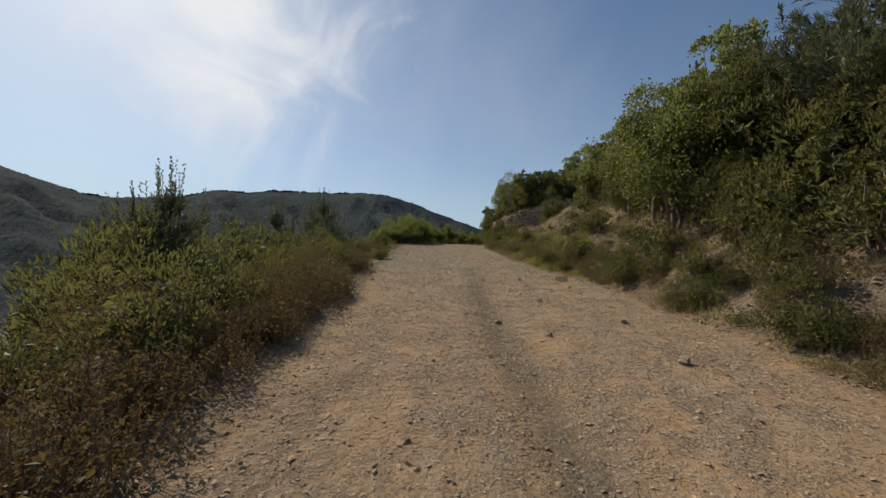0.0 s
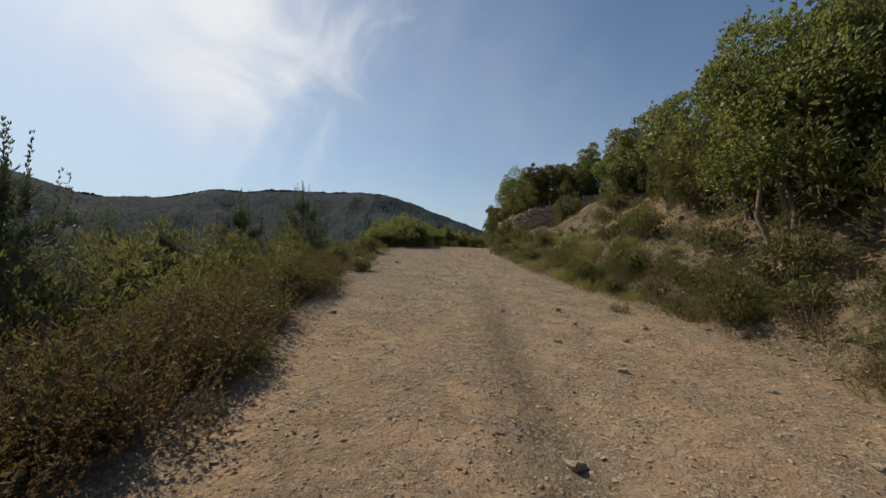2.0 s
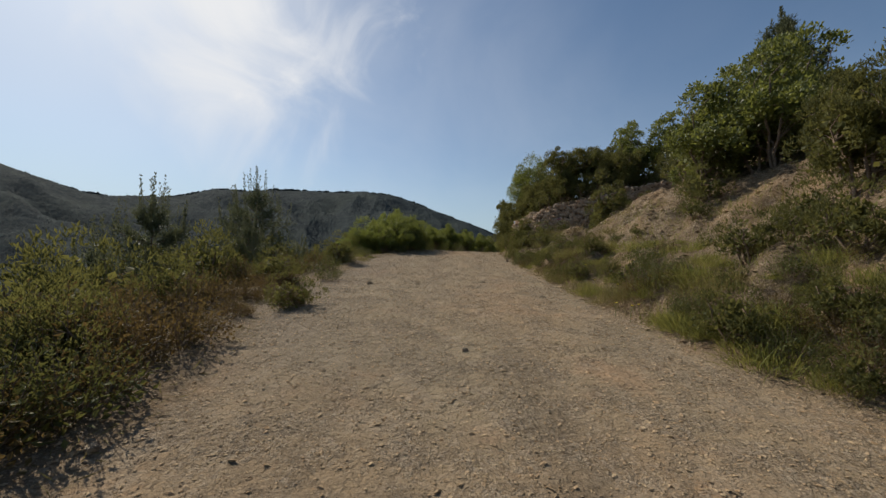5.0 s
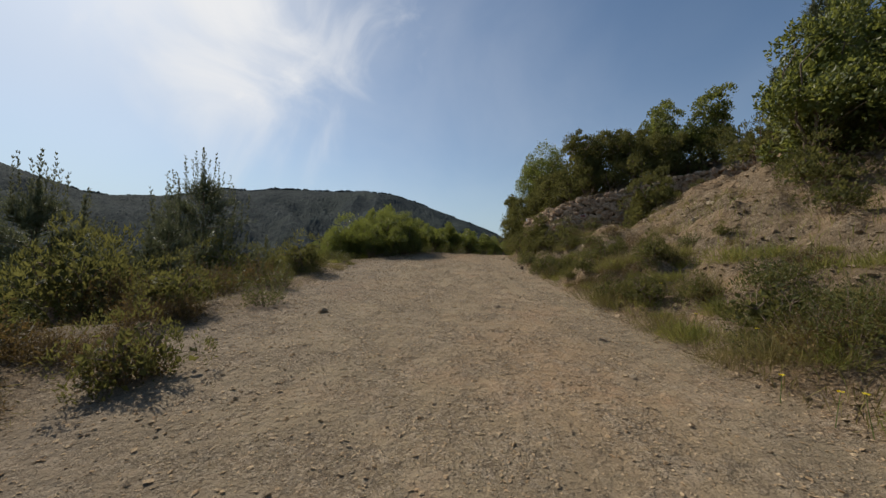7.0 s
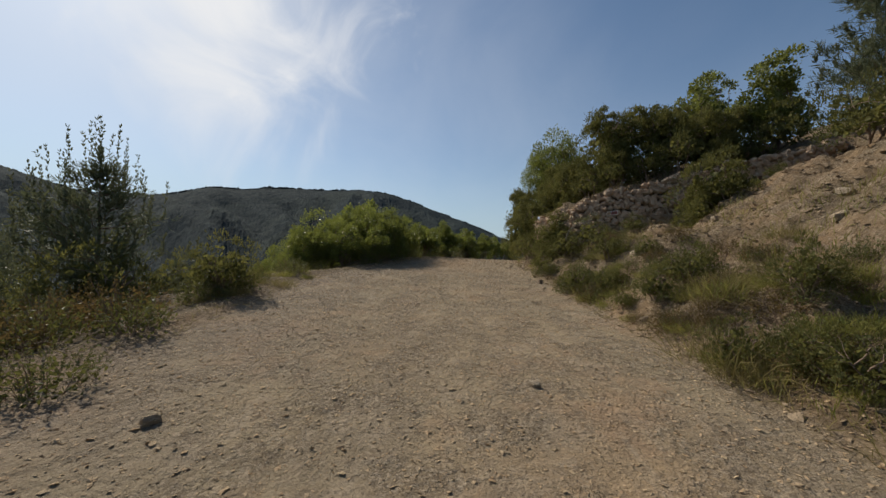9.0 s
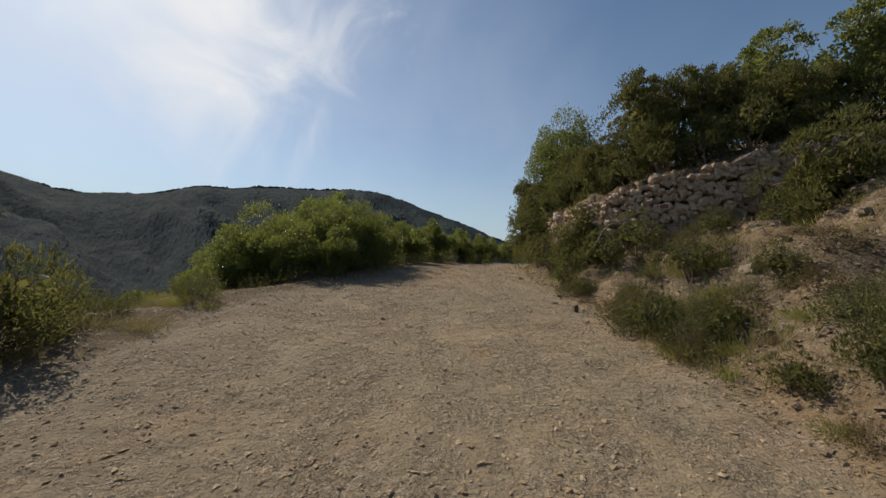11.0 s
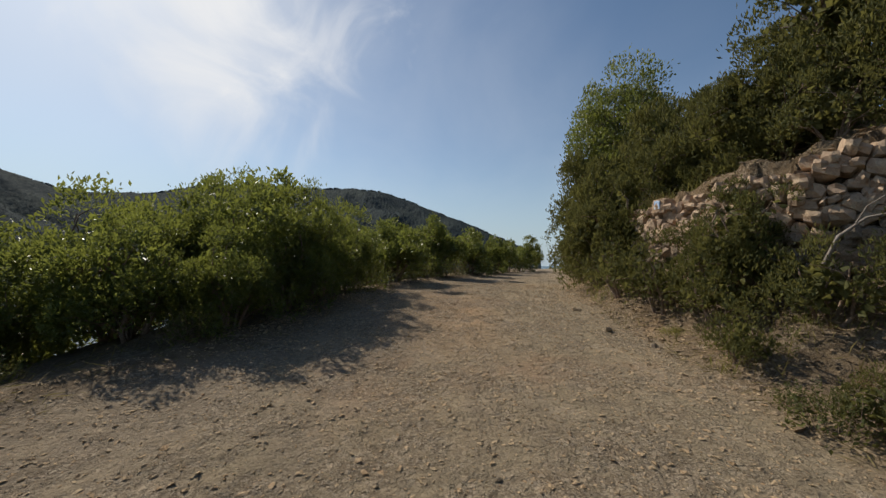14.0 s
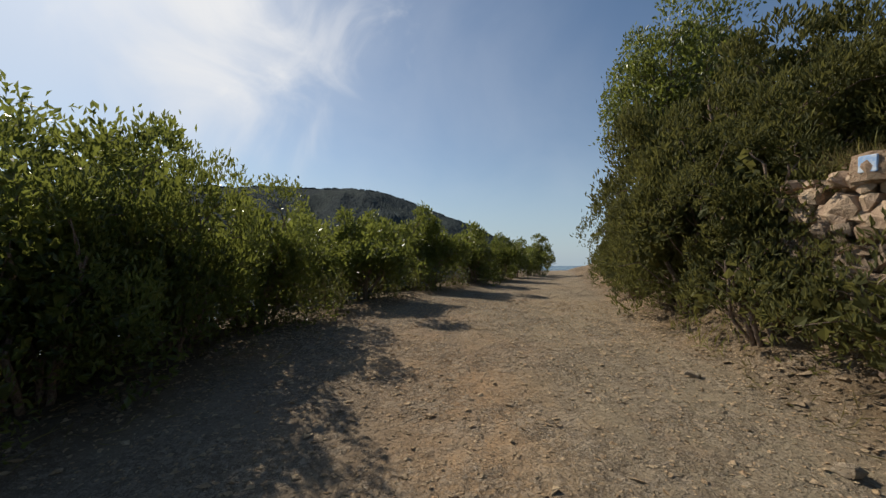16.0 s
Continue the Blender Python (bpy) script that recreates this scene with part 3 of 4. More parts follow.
def pine(name, label, seed, height, radius, clear, whorls, needle=0.13, group="", candle=0.42):
    """A pine: straight trunk, whorls of rising branches, tufts of needles and upright candles."""
    rng = np.random.default_rng(seed)
    top = empty(name, label, "pine tree", group)
    wood = [tube([(0, 0, -0.3), (rng.normal() * 0.03, rng.normal() * 0.03, height * 0.5), (0, 0, height)], 0.015 + height * 0.010, 0.006, 7)]
    roots, ways, lens, tops = [], [], [], []

    def leafy(a, b, n, size, up=0.4):
        k = rng.uniform(0.12, 1.0, n)[:, None]
        p = a + (b - a) * k
        w = unit(unit(b - a)[None] * 0.7 + rng.normal(size=(n, 3)) * 0.4 + np.array([0, 0, up]))
        roots.append(p), ways.append(w), lens.append(np.full(n, size) * rng.uniform(0.7, 1.2, n))
    for i in range(whorls):
        f = i / max(1, whorls - 1)
        z = clear + (height * 0.9 - clear) * f
        r = radius * (1.02 - f) ** 0.8 * rng.uniform(0.75, 1.2) + radius * 0.10
        for j in range(rng.integers(7, 10)):
            a = rng.uniform(0, 6.28)
            tip = np.array([math.cos(a) * r, math.sin(a) * r, z + r * rng.uniform(0.25, 0.7)])
            foot = np.array([0, 0, z])
            line = bent(rng, foot, tip, -0.08, 4)
            wood.append(tube(line, 0.008 + 0.008 * (1 - f), 0.004, 4))
            leafy(foot, tip, int(6 + 12 * r / radius), 0.16 + 0.035 * height)
            end = tip + np.array([math.cos(a) * 0.05, math.sin(a) * 0.05, candle * rng.uniform(0.7, 1.3) * (0.45 + 0.9 * f)])
            # pale upright new shoots
            tops.append(np.linspace(tip, end, 14) + rng.normal(size=(14, 3)) * 0.012)
    leafy(np.array([0, 0, height * 0.8]), np.array([0, 0, height + 0.1]), 16, 0.16, 1.0)
    tops.append(np.linspace((0, 0, height), (0, 0, height + candle * 1.4), 30) + rng.normal(size=(30, 3)) * 0.015)
    v = shoots(rng, np.concatenate(roots), np.concatenate(ways), np.concatenate(lens), 17, needle, needle * 0.075, 0.6)
    p = np.concatenate(roots)
    p, lean = np.repeat(p, 2, 0) + rng.normal(size=(2 * len(p), 3)) * 0.05, np.repeat(np.concatenate(ways), 2, 0)
    v = np.concatenate([v, blades(rng, p, unit(lean + rng.normal(size=p.shape) * 0.5), 0.06 + needle * 1.1, 0.015 + needle * 0.18)])
    wv, wf = join(wood)
    part("trunk", mesh_of("trunk", wv, wf, BARK, True), top)
    part("foliage", mesh_of("foliage", v, quad_faces(len(v) // 4), NEEDLE), top)
    base = np.repeat(np.concatenate(tops), 3, 0)
    v = blades(rng, base, unit(rng.normal(size=base.shape) * 0.35 + np.array([0, 0, 1.0])), needle * 0.6, needle * 0.17)
    tagged(part("new_growth", mesh_of("new_growth", v, quad_faces(len(base)), CANDLE), top, "pale upright new shoots"), kind="stuff")
    return top


def low_brush(name, label, seed, height, radius, sprays, per, leaf, wide, material, group="", category="shrub"):
    """A low cushion of twigs with small leaves."""
    rng = np.random.default_rng(seed)
    top = empty(name, label, category, group)
    a, out = rng.uniform(0, 6.28, sprays), np.sqrt(rng.random(sprays))
    tip = np.stack([np.cos(a) * out * radius, np.sin(a) * out * radius, height * np.sqrt(1 - 0.75 * out ** 2) * rng.uniform(0.55, 1.1, sprays)], -1)
    foot = tip * np.array([0.35, 0.35, 0.0]) - np.array([0, 0, 0.05])
    w = unit(tip - foot)
    length = np.linalg.norm(tip - foot, axis=1)
    v = shoots(rng, foot + w * (length * 0.12)[:, None], w, length * 0.92, per, leaf, wide, 0.9)
    n = sprays * 3
    p = np.repeat(tip, 3, 0) * np.array([0.9, 0.9, 1.0]) * np.stack([np.ones(n), np.ones(n), rng.uniform(0.1, 0.85, n)], -1) + rng.normal(size=(n, 3)) * radius * 0.08
    v = np.concatenate([v, blades(rng, p, unit(rng.normal(size=(n, 3))), leaf * 1.8, wide * 2.4)])
    wood = [tube(bent(rng, foot[i], tip[i], 0.08, 3), 0.005, 0.002, 3) for i in range(0, sprays, 3)]
    wv, wf = join(wood)
    tagged(part("twig_work", mesh_of("twig_work", wv, wf, TWIG), top), kind="stuff")
    part("foliage", mesh_of("foliage", v, quad_faces(len(v) // 4), material), top)
    return top


def grass_tuft(name, label, seed, height, radius, count, material, group=""):
    """A tuft of bent grass blades."""
    rng = np.random.default_rng(seed)
    top = empty(name, label, "grass tuft", group)
    a, out = rng.uniform(0, 6.28, count), rng.random(count)
    foot = np.stack([np.cos(a) * out * radius * 0.8, np.sin(a) * out * radius * 0.8, np.full(count, -0.03)], -1)
    w = unit(np.stack([np.cos(a) * 0.4 * out, np.sin(a) * 0.4 * out, np.ones(count)], -1) + rng.normal(size=(count, 3)) * 0.42)
    part("foliage", mesh_of("foliage", blades(rng, foot, w, height * rng.uniform(0.25, 1.1, count), 0.007, 0.05, 0.22), quad_faces(count), material), top)
    return top


def stand(ob, x, y, size=1.0, turn=0.0, sink=0.03, tall=None, z=None):
    ob.matrix_basis = Matrix.LocRotScale((x, y, (ground_z(x, y) - sink) if z is None else z), Euler((0, 0, radians(turn))), (size, size, tall or size))
    return ob


def again(ob, x, y, size=1.0, turn=0.0, sink=0.03, tall=None, z=None, label=""):
    m = Matrix.LocRotScale((x, y, (ground_z(x, y) - sink) if z is None else z), Euler((0, 0, radians(turn))), None)
    keep = ob.scale.copy()
    ob.scale = (1, 1, 1)
    out = copy_thing(ob, m @ Matrix.Diagonal((size, size, tall or size, 1)))
    ob.scale = keep
    return tagged(out, label)


# ---- uphill side ----
stand(broadleaf("oak_tree", "leafy bright green young oak on the bank", "tree", 11, 4.7, 1.8, 0.15, 76, 19, 12, 0.095, 0.056, OAK, stems=4, ragged=0.7, lobe=(0.16, 0.34)), 6.45, 10.3)
oak = stand(broadleaf("oak_tree", "small rounded leafy oak above the bank", "tree", 12, 3.4, 1.25, 0.1, 40, 15, 11, 0.115, 0.066, OAK, stems=3, ragged=0.75), 8.1, 19.8)
for x, y, s, turn in ((10.4, 28.6, 0.95, 80), (9.5, 20.6, 0.95, 140), (8.3, 12.2, 1.1, 30), (12.0, 28.0, 1.0, 210), (10.0, 12.6, 1.4, 250), (10.6, 19.0, 1.1, 60), (12.0, 22.0, 1.2, 190), (11.4, 30.6, 1.0, 160), (9.2, 18.6, 1.0, 15)):
    again(oak, x, y, s, turn)
heath = stand(broadleaf("tree_heath", "bushy bright green tree heath on the slope", "shrub", 24, 2.75, 1.15, 0.05, 60, 15, 10, 0.090, 0.030, HEATHER, TWIG, 5, 0.7, "tree heaths", up=0.6, lobe=(0.16, 0.32), inner=20), 7.7, 25.2, 1.0)
heath_b = stand(broadleaf("tree_heath", "dense feathery dark green tree heath", "shrub", 22, 3.4, 1.4, 0.1, 66, 17, 10, 0.105, 0.034, HEATHER, TWIG, 6, 0.7, "tree heaths", up=0.8, lobe=(0.16, 0.32), inner=20), 6.9, 29.1)
for x, y, s, turn in ((8.4, 28.2, 1.0, 40), (5.9, 29.2, 0.9, 100), (9.6, 27.2, 0.95, 10), (5.4, 31.2, 1.0, 200), (5.0, 33.0, 1.15, 150), (5.3, 35.0, 0.9, 20), (6.4, 33.2, 1.3, 260), (7.7, 30.4, 1.1, 95), (9.4, 29.8, 1.1, 185), (5.6, 30.3, 0.8, 240), (6.6, 31.0, 1.05, 285), (6.7, 7.9, 0.62, 70), (7.6, 8.6, 1.1, 190), (8.6, 7.0, 1.3, 300), (7.6, 5.6, 0.95, 145), (7.6, 13.6, 0.85, 120), (9.2, 10.4, 1.3, 77), (9.3, 14.6, 1.05, 215), (6.6, 38.0, 0.75, 15), (8.4, 41.5, 0.7, 75), (7.2, 31.2, 1.0, 333), (9.9, 5.0, 1.4, 20)):
    again(heath_b, x, y + (0.35 if 27 < y < 29.3 else 0), s * (0.78 if 26 < y < 32 else 0.95), turn)
for x, y, s, turn in ((4.45, 28.7, 0.62, 60), (4.4, 32.2, 1.0, 240), (7.3, 15.0, 0.8, 150), (6.7, 13.2, 0.7, 310), (8.4, 16.0, 0.75, 20), (4.3, 31.1, 0.78, 130), (4.7, 34.3, 0.65, 200), (9.0, 24.8, 0.6, 45)):
    again(heath, x, y, s, turn)
low_heath = stand(broadleaf("low_heath", "low dark feathery heath at the foot of the wall", "shrub", 23, 0.95, 0.7, 0.02, 22, 9, 8, 0.065, 0.020, HEATHER, TWIG, 4, 0.6, "low heaths", up=0.7, lobe=(0.16, 0.36), inner=12), 5.1, 27.0)
for x, y, s, turn in ((4.5, 27.6, 0.95, 30), (4.1, 28.5, 1.0, 100), (4.05, 29.5, 1.15, 150), (4.0, 30.7, 1.2, 210), (4.15, 30.1, 0.9, 15), (4.2, 32.0, 0.8, 260), (6.1, 26.6, 0.55, 310), (4.6, 33.2, 0.8, 20), (5.0, 34.6, 0.8, 70), (5.9, 36.4, 0.8, 120), (6.9, 38.6, 0.8, 190), (3.6, 27.6, 0.6, 77), (4.9, 12.6, 0.8, 40), (5.6, 13.6, 1.0, 80), (5.3, 14.9, 0.9, 150), (6.3, 14.8, 0.9, 10), (5.2, 7.4, 0.8, 60), (5.6, 6.2, 1.0, 190), (6.3, 5.2, 1.0, 250), (4.9, 5.2, 0.7, 300), (6.4, 17.8, 0.7, 90)):
    again(low_heath, x, y, s, turn)
for x, y, s, turn in ((5.7, 28.6, 1.0, 10), (6.5, 28.2, 1.2, 80), (7.4, 27.8, 1.2, 150), (8.4, 27.6, 1.4, 220), (9.5, 27.3, 1.4, 290), (5.9, 30.4, 1.8, 330), (7.5, 19.2, 1.2, 60), (8.8, 20.4, 1.6, 100), (9.4, 19.4, 1.8, 170), (9.2, 22.2, 1.4, 240), (10.2, 23.8, 1.6, 300), (10.8, 21.0, 1.8, 20), (10.2, 27.6, 1.6, 45), (11.4, 27.4, 1.7, 95), (7.0, 11.6, 1.7, 200), (5.6, 9.4, 1.0, 250), (5.9, 11.2, 0.9, 310), (7.0, 6.6, 2.3, 25), (6.3, 7.3, 1.5, 95), (7.9, 7.8, 2.4, 165), (6.5, 5.4, 1.5, 235), (7.0, 9.3, 2.2, 305), (7.3, 12.4, 2.0, 55), (7.6, 5.0, 2.2, 125)):
    again(low_heath, x, y, s, turn)
stand(broadleaf("strawberry_tree", "round dense dark green strawberry tree behind the wall", "tree", 31, 5.2, 1.75, 0.8, 150, 13, 12, 0.095, 0.048, ARBUTUS), 6.7, 35.6, tall=1.25)
stand(pine("pine_tree", "tall dark pine on top of the hill", 41, 9.0, 2.4, 2.0, 13, 0.30), 25.0, 35.0, 1.35)
stand(pine("pine_tree", "tall dark green pine above the bank", 42, 6.5, 1.9, 0.6, 14, 0.18), 8.3, 6.4)

# ---- downhill side ----
sapling = stand(pine("pine_sapling", "young pine with upright pale shoots among scrub", 43, 3.2, 1.5, 0.1, 10, group="young pines", candle=0.6), -7.95, 24.3, 1.28)
for x, y, s, turn in ((-6.9, 9.2, 1.08, 30), (-9.6, 10.7, 1.22, 100), (-9.5, 20.7, 1.3, 200), (-6.2, 20.5, 0.6, 10), (-14.5, 27.7, 1.7, 80), (-19, 29, 2.4, 140), (-8.2, 14.2, 0.8, 260), (-11, 15.5, 1.2, 310)):
    again(sapling, x, y, s, turn)
for x, y, s, turn in ((-5.6, 6.4, 1.7, 10), (-6.4, 8.0, 2.6, 80), (-7.4, 9.0, 3.1, 150), (-8.8, 9.6, 3.2, 220), (-9.8, 10.8, 3.4, 290), (-8.2, 11.6, 2.8, 30), (-6.6, 11.4, 2.2, 100), (-7.4, 13.4, 2.5, 170), (-9.4, 14.0, 3.0, 240), (-6.0, 14.2, 1.6, 310), (-11.4, 13.0, 3.4, 60), (-10.6, 17.0, 3.0, 130), (-8.6, 17.6, 2.6, 200), (-6.2, 18.4, 1.7, 270), (-7.2, 20.4, 2.0, 340), (-9.6, 20.6, 2.6, 15), (-6.4, 22.8, 1.6, 75), (-8.6, 23.6, 2.0, 135), (-10.8, 25.0, 2.6, 195), (-7.0, 26.0, 1.5, 255), (-6.4, 4.4, 1.8, 315)):
    again(low_heath, x, y, s, turn, label="thick dark heath growing on the slope below the track")
arb = stand(broadleaf("strawberry_bush", "glossy green strawberry bush with leathery leaves", "bush", 51, 2.3, 1.45, 0.03, 54, 18, 11, 0.092, 0.039, ARBUTUS, TWIG, 5, 0.8, "bushes along the track"), -2.3, 29.8, 0.84, tall=0.84)
far_arb = stand(broadleaf("strawberry_bush", "dense green strawberry bush at the edge of the track", "bush", 52, 2.3, 1.45, 0.03, 38, 15, 10, 0.125, 0.058, ARBUTUS, TWIG, 4, 0.9, "bushes along the track", inner=24), -2.2, 34.4, 0.9)
for x, y, s, tall, turn in ((-4.1, 29.3, 0.88, 0.92, 50), (-5.7, 29.2, 0.68, 0.72, 130), (-1.5, 31.6, 0.66, 0.72, 220), (-3.1, 28.4, 0.62, 0.64, 20), (-4.7, 28.2, 0.6, 0.62, 200), (-2.0, 28.5, 0.42, 0.5, 120), (-1.75, 29.4, 0.5, 0.62, 320), (-1.55, 30.35, 0.52, 0.80, 75), (-3.1, 29.9, 0.7, 0.88, 160)):
    again(arb, x, y, s, turn, tall=tall)
for x, y, s, tall, turn in ((-3.3, 31.8, 1.0, 1.2, 310), (-0.6, 33.9, 0.75, 0.72, 100), (0.6, 36.3, 0.8, 0.85, 170), (-0.8, 37.2, 0.9, 1.0, 60), (1.9, 38.9, 0.8, 0.7, 290), (0.8, 40.4, 0.9, 0.95, 120), (3.4, 41.6, 0.75, 0.8, 20), (4.6, 44.4, 0.75, 0.7, 200), (5.9, 47, 0.8, 0.75, 265), (-5.6, 31.2, 0.9, 1.0, 80), (-7.4, 30.4, 0.8, 0.8, 15), (-4.6, 33.4, 1.0, 1.05, 140), (-2.4, 36.4, 1.0, 0.95, 190), (2.2, 42.6, 0.9, 0.9, 300), (-7.0, 28.4, 0.55, 0.5, 250), (-9.0, 31.5, 0.9, 0.9, 70)):
    again(far_arb, x, y, s, turn, tall=tall)
again(oak, 7.0, 48.5, 0.7, 33, label="small leafy tree at the crest of the track")
again(far_arb, 10.6, 47.5, 0.6, 140)

# low scrub beside the track
rock_rose = low_brush("rock_rose", "low dry rock rose with yellowish brown leaves", 61, 0.62, 0.55, 96, 12, 0.034, 0.014, BRUSH, "scrub along the track")
green_brush = low_brush("scrub_bush", "low leafy green scrub bush", 62, 0.6, 0.5, 84, 12, 0.038, 0.016, GREENBRUSH, "scrub along the track")
stand(rock_rose, -2.5, 2.6)
stand(green_brush, -3.4, 1.6)
for x, y, s, turn in ((-0.55, 32.6, 0.9, 10), (0.0, 34.2, 0.9, 80), (0.75, 35.6, 0.9, 150), (1.5, 37.3, 1.0, 220), (2.4, 39.2, 1.0, 30), (3.3, 40.6, 1.0, 100), (-1.35, 30.6, 0.8, 200), (-0.9, 31.4, 0.7, 260)):
    again(green_brush, x - 0.35, y, s * 1.2, turn)
rng = np.random.default_rng(5)
for i in range(112):
    y = rng.uniform(0.6, 21.5)
    edge = float(np.interp(y, YS, LEFT))
    d = rng.uniform(0.42, 5.0) if y < 13.5 else rng.uniform(0.7 if y > 17 else 1.0, 5.0)
    s = rng.uniform(0.7, 1.3) * (0.75 if d < 0.7 else 1.1)
    again(rock_rose if rng.random() < (0.75 if d < 2 else 0.45) else green_brush, edge - d, y, s, rng.uniform(0, 360))
for x, y, s, turn in ((-3.0, 18.6, 0.8, 100), (-3.5, 20.1, 0.9, 40), (-3.9, 22.7, 1.2, 120), (-4.4, 23.4, 1.3, 210), (-3.4, 25.0, 0.7, 300), (-3.9, 26.0, 0.8, 20), (-3.6, 27.3, 0.7, 60), (-2.2, 28.1, 0.7, 130), (-4.6, 27.6, 0.9, 170)):
    again(green_brush, x, y, s, turn)
for i in range(16):
    y = rng.uniform(21.5, 27.5)
    again(low_heath if rng.random() < 0.3 else green_brush, -3.3 - rng.uniform(0.3, 2.6), y, rng.uniform(0.45, 0.9), rng.uniform(0, 360))

again(low_heath, -2.7, 15.5, 0.78, 10, sink=0.16)
again(rock_rose, -2.72, 15.45, 0.7, 40)
for i in range(34):
    again(rock_rose, rng.uniform(-5.6, -3.1), rng.uniform(13.2, 17.6), rng.uniform(0.35, 0.7), rng.uniform(0, 360), label="low brown dried-out scrub on the gravel edge")
again(low_heath, -4.0, 17.8, 0.9, 60)
again(low_heath, -4.6, 15.0, 0.9, 160)
again(low_heath, -3.8, 22.5, 1.1, 200)
for i in range(58):
    y = rng.uniform(18.5, 27)
    again((low_heath, rock_rose, green_brush)[int(rng.integers(3))], float(np.interp(y, YS, RIGHT)) + 0.25 + 2.4 * rng.random() ** 1.5, y, rng.uniform(0.28, 0.55), rng.uniform(0, 360))

for i in range(62):
    y = rng.uniform(0.2, 13.2)
    d = rng.uniform(0.45, 2.2)
    kind_of = rock_rose if rng.random() < 0.55 else (low_heath if rng.random() < 0.5 else green_brush)
    again(kind_of, float(np.interp(y, YS, LEFT)) - d, y, rng.uniform(0.9, 1.35) * (0.8 if d < 0.8 else 1.1) * (0.75 if kind_of is low_heath else 1), rng.uniform(0, 360))

for i in range(26):
    y = rng.uniform(1.6, 7.5)
    again(rock_rose if rng.random() < 0.8 else green_brush, float(np.interp(y, YS, LEFT)) - rng.uniform(0.15, 0.75), y, rng.uniform(0.65, 0.95), rng.uniform(0, 360))

# uphill verge: scrub, green grass and drooping dry grass
green_tuft = stand(grass_tuft("grass_tuft", "tuft of fresh green grass", 71, 0.40, 0.42, 520, GRASS, "grass tufts on the verge"), 3.7, 14.5)
dry_tuft = stand(grass_tuft("dry_grass_tuft", "tuft of long drooping dry grass", 72, 0.55, 0.6, 420, DRY, "grass tufts on the verge"), 4.6, 9.4)
for i in range(46):
    x, y = rng.uniform(3.45, 5.6), rng.uniform(12.8, 20.5)
    x = max(x, float(np.interp(y, YS, RIGHT)) + 0.2)
    again(green_tuft if rng.random() < 0.7 else dry_tuft, x, y, rng.uniform(0.6, 1.3), rng.uniform(0, 360))
for i in range(48):
    y = rng.uniform(2.0, 31)
    x = float(np.interp(y, YS, RIGHT)) + rng.uniform(0.1, 2.3) ** 1.2
    again(dry_tuft if rng.random() < 0.6 else green_tuft, x, y, rng.uniform(0.35, 0.95), rng.uniform(0, 360))
for i in range(75):
    y = rng.uniform(2.0, 27)
    x = float(np.interp(y, YS, RIGHT)) + 0.25 + rng.uniform(0, 1.6) ** 1.5
    again(green_brush if rng.random() < 0.5 else rock_rose, x, y, rng.uniform(0.3, 0.75), rng.uniform(0, 360))
for i in range(66):
    y = rng.uniform(3.0, 14.0)
    x = float(np.interp(y, YS, RIGHT)) + 0.25 + 1.2 * rng.random() ** 1.3
    again((green_brush, low_heath, green_tuft, rock_rose)[int(rng.integers(4))], x, y, rng.uniform(0.45, 0.85), rng.uniform(0, 360))
for i in range(64):
    y = rng.uniform(13.5, 24.5)
    x = float(np.interp(y, YS, RIGHT)) + 0.25 + (2.3 if y < 19 else 1.1) * rng.random() ** 1.2
    again((green_brush, low_heath, green_tuft, green_tuft)[int(rng.integers(4))], x, y, rng.uniform(0.4, 0.8), rng.uniform(0, 360))
for x, y, s, turn in ((3.2, 23.9, 0.75, 0), (3.35, 26.5, 0.8, 200), (3.6, 26.2, 0.6, 20), (3.45, 10.6, 0.5, 50), (4.4, 16.4, 1.2, 110), (4.9, 17.2, 1.2, 10), (4.1, 15.6, 1.0, 300)):
    again(green_brush, x, y, s * 0.8, turn)
for i in range(24):
    y = rng.uniform(21.5, 27.5)
    again(dry_tuft if rng.random() < 0.5 else green_tuft, -3.1 - rng.uniform(0, 1.6), y, rng.uniform(0.3, 0.7), rng.uniform(0, 360))

# ---- loose stones ----


def rubble(rng, x, y, size, flat=0.36, sink=0.06):
    """Many small broken stones as one mesh: verts and quads."""
    n = len(x)
    z = land(x, y)[0]
    box = np.array([(1, 0, 0), (0, 1, 0), (-1, 0, 0), (0, -1, 0), (0, 0, 1), (0, 0, -1)], float)
    v = (box[None] * rng.uniform(0.6, 1.2, (n, 6, 1)) + rng.uniform(-0.4, 0.4, (n, 6, 3))) * np.array([1, 0.8, flat])
    a, b = rng.uniform(0, 6.28, n), rng.uniform(-0.6, 0.6, n)
    ca, sa, cb, sb = np.cos(a)[:, None], np.sin(a)[:, None], np.cos(b)[:, None], np.sin(b)[:, None]
    vx, vy, vz = v[..., 0], v[..., 1] * cb - v[..., 2] * sb, v[..., 1] * sb + v[..., 2] * cb
    v = np.stack([vx * ca - vy * sa, vx * sa + vy * ca, vz], -1) * (size[:, None, None] * 0.5)
    v += np.stack([x, y, z + size * sink], -1)[:, None]
    f = np.array([(0, 1, 4), (1, 2, 4), (2, 3, 4), (3, 0, 4), (1, 0, 5), (2, 1, 5), (3, 2, 5), (0, 3, 5)])
    return v.reshape(-1, 3), (np.arange(n)[:, None, None] * 6 + f[None]).reshape(-1, 3)


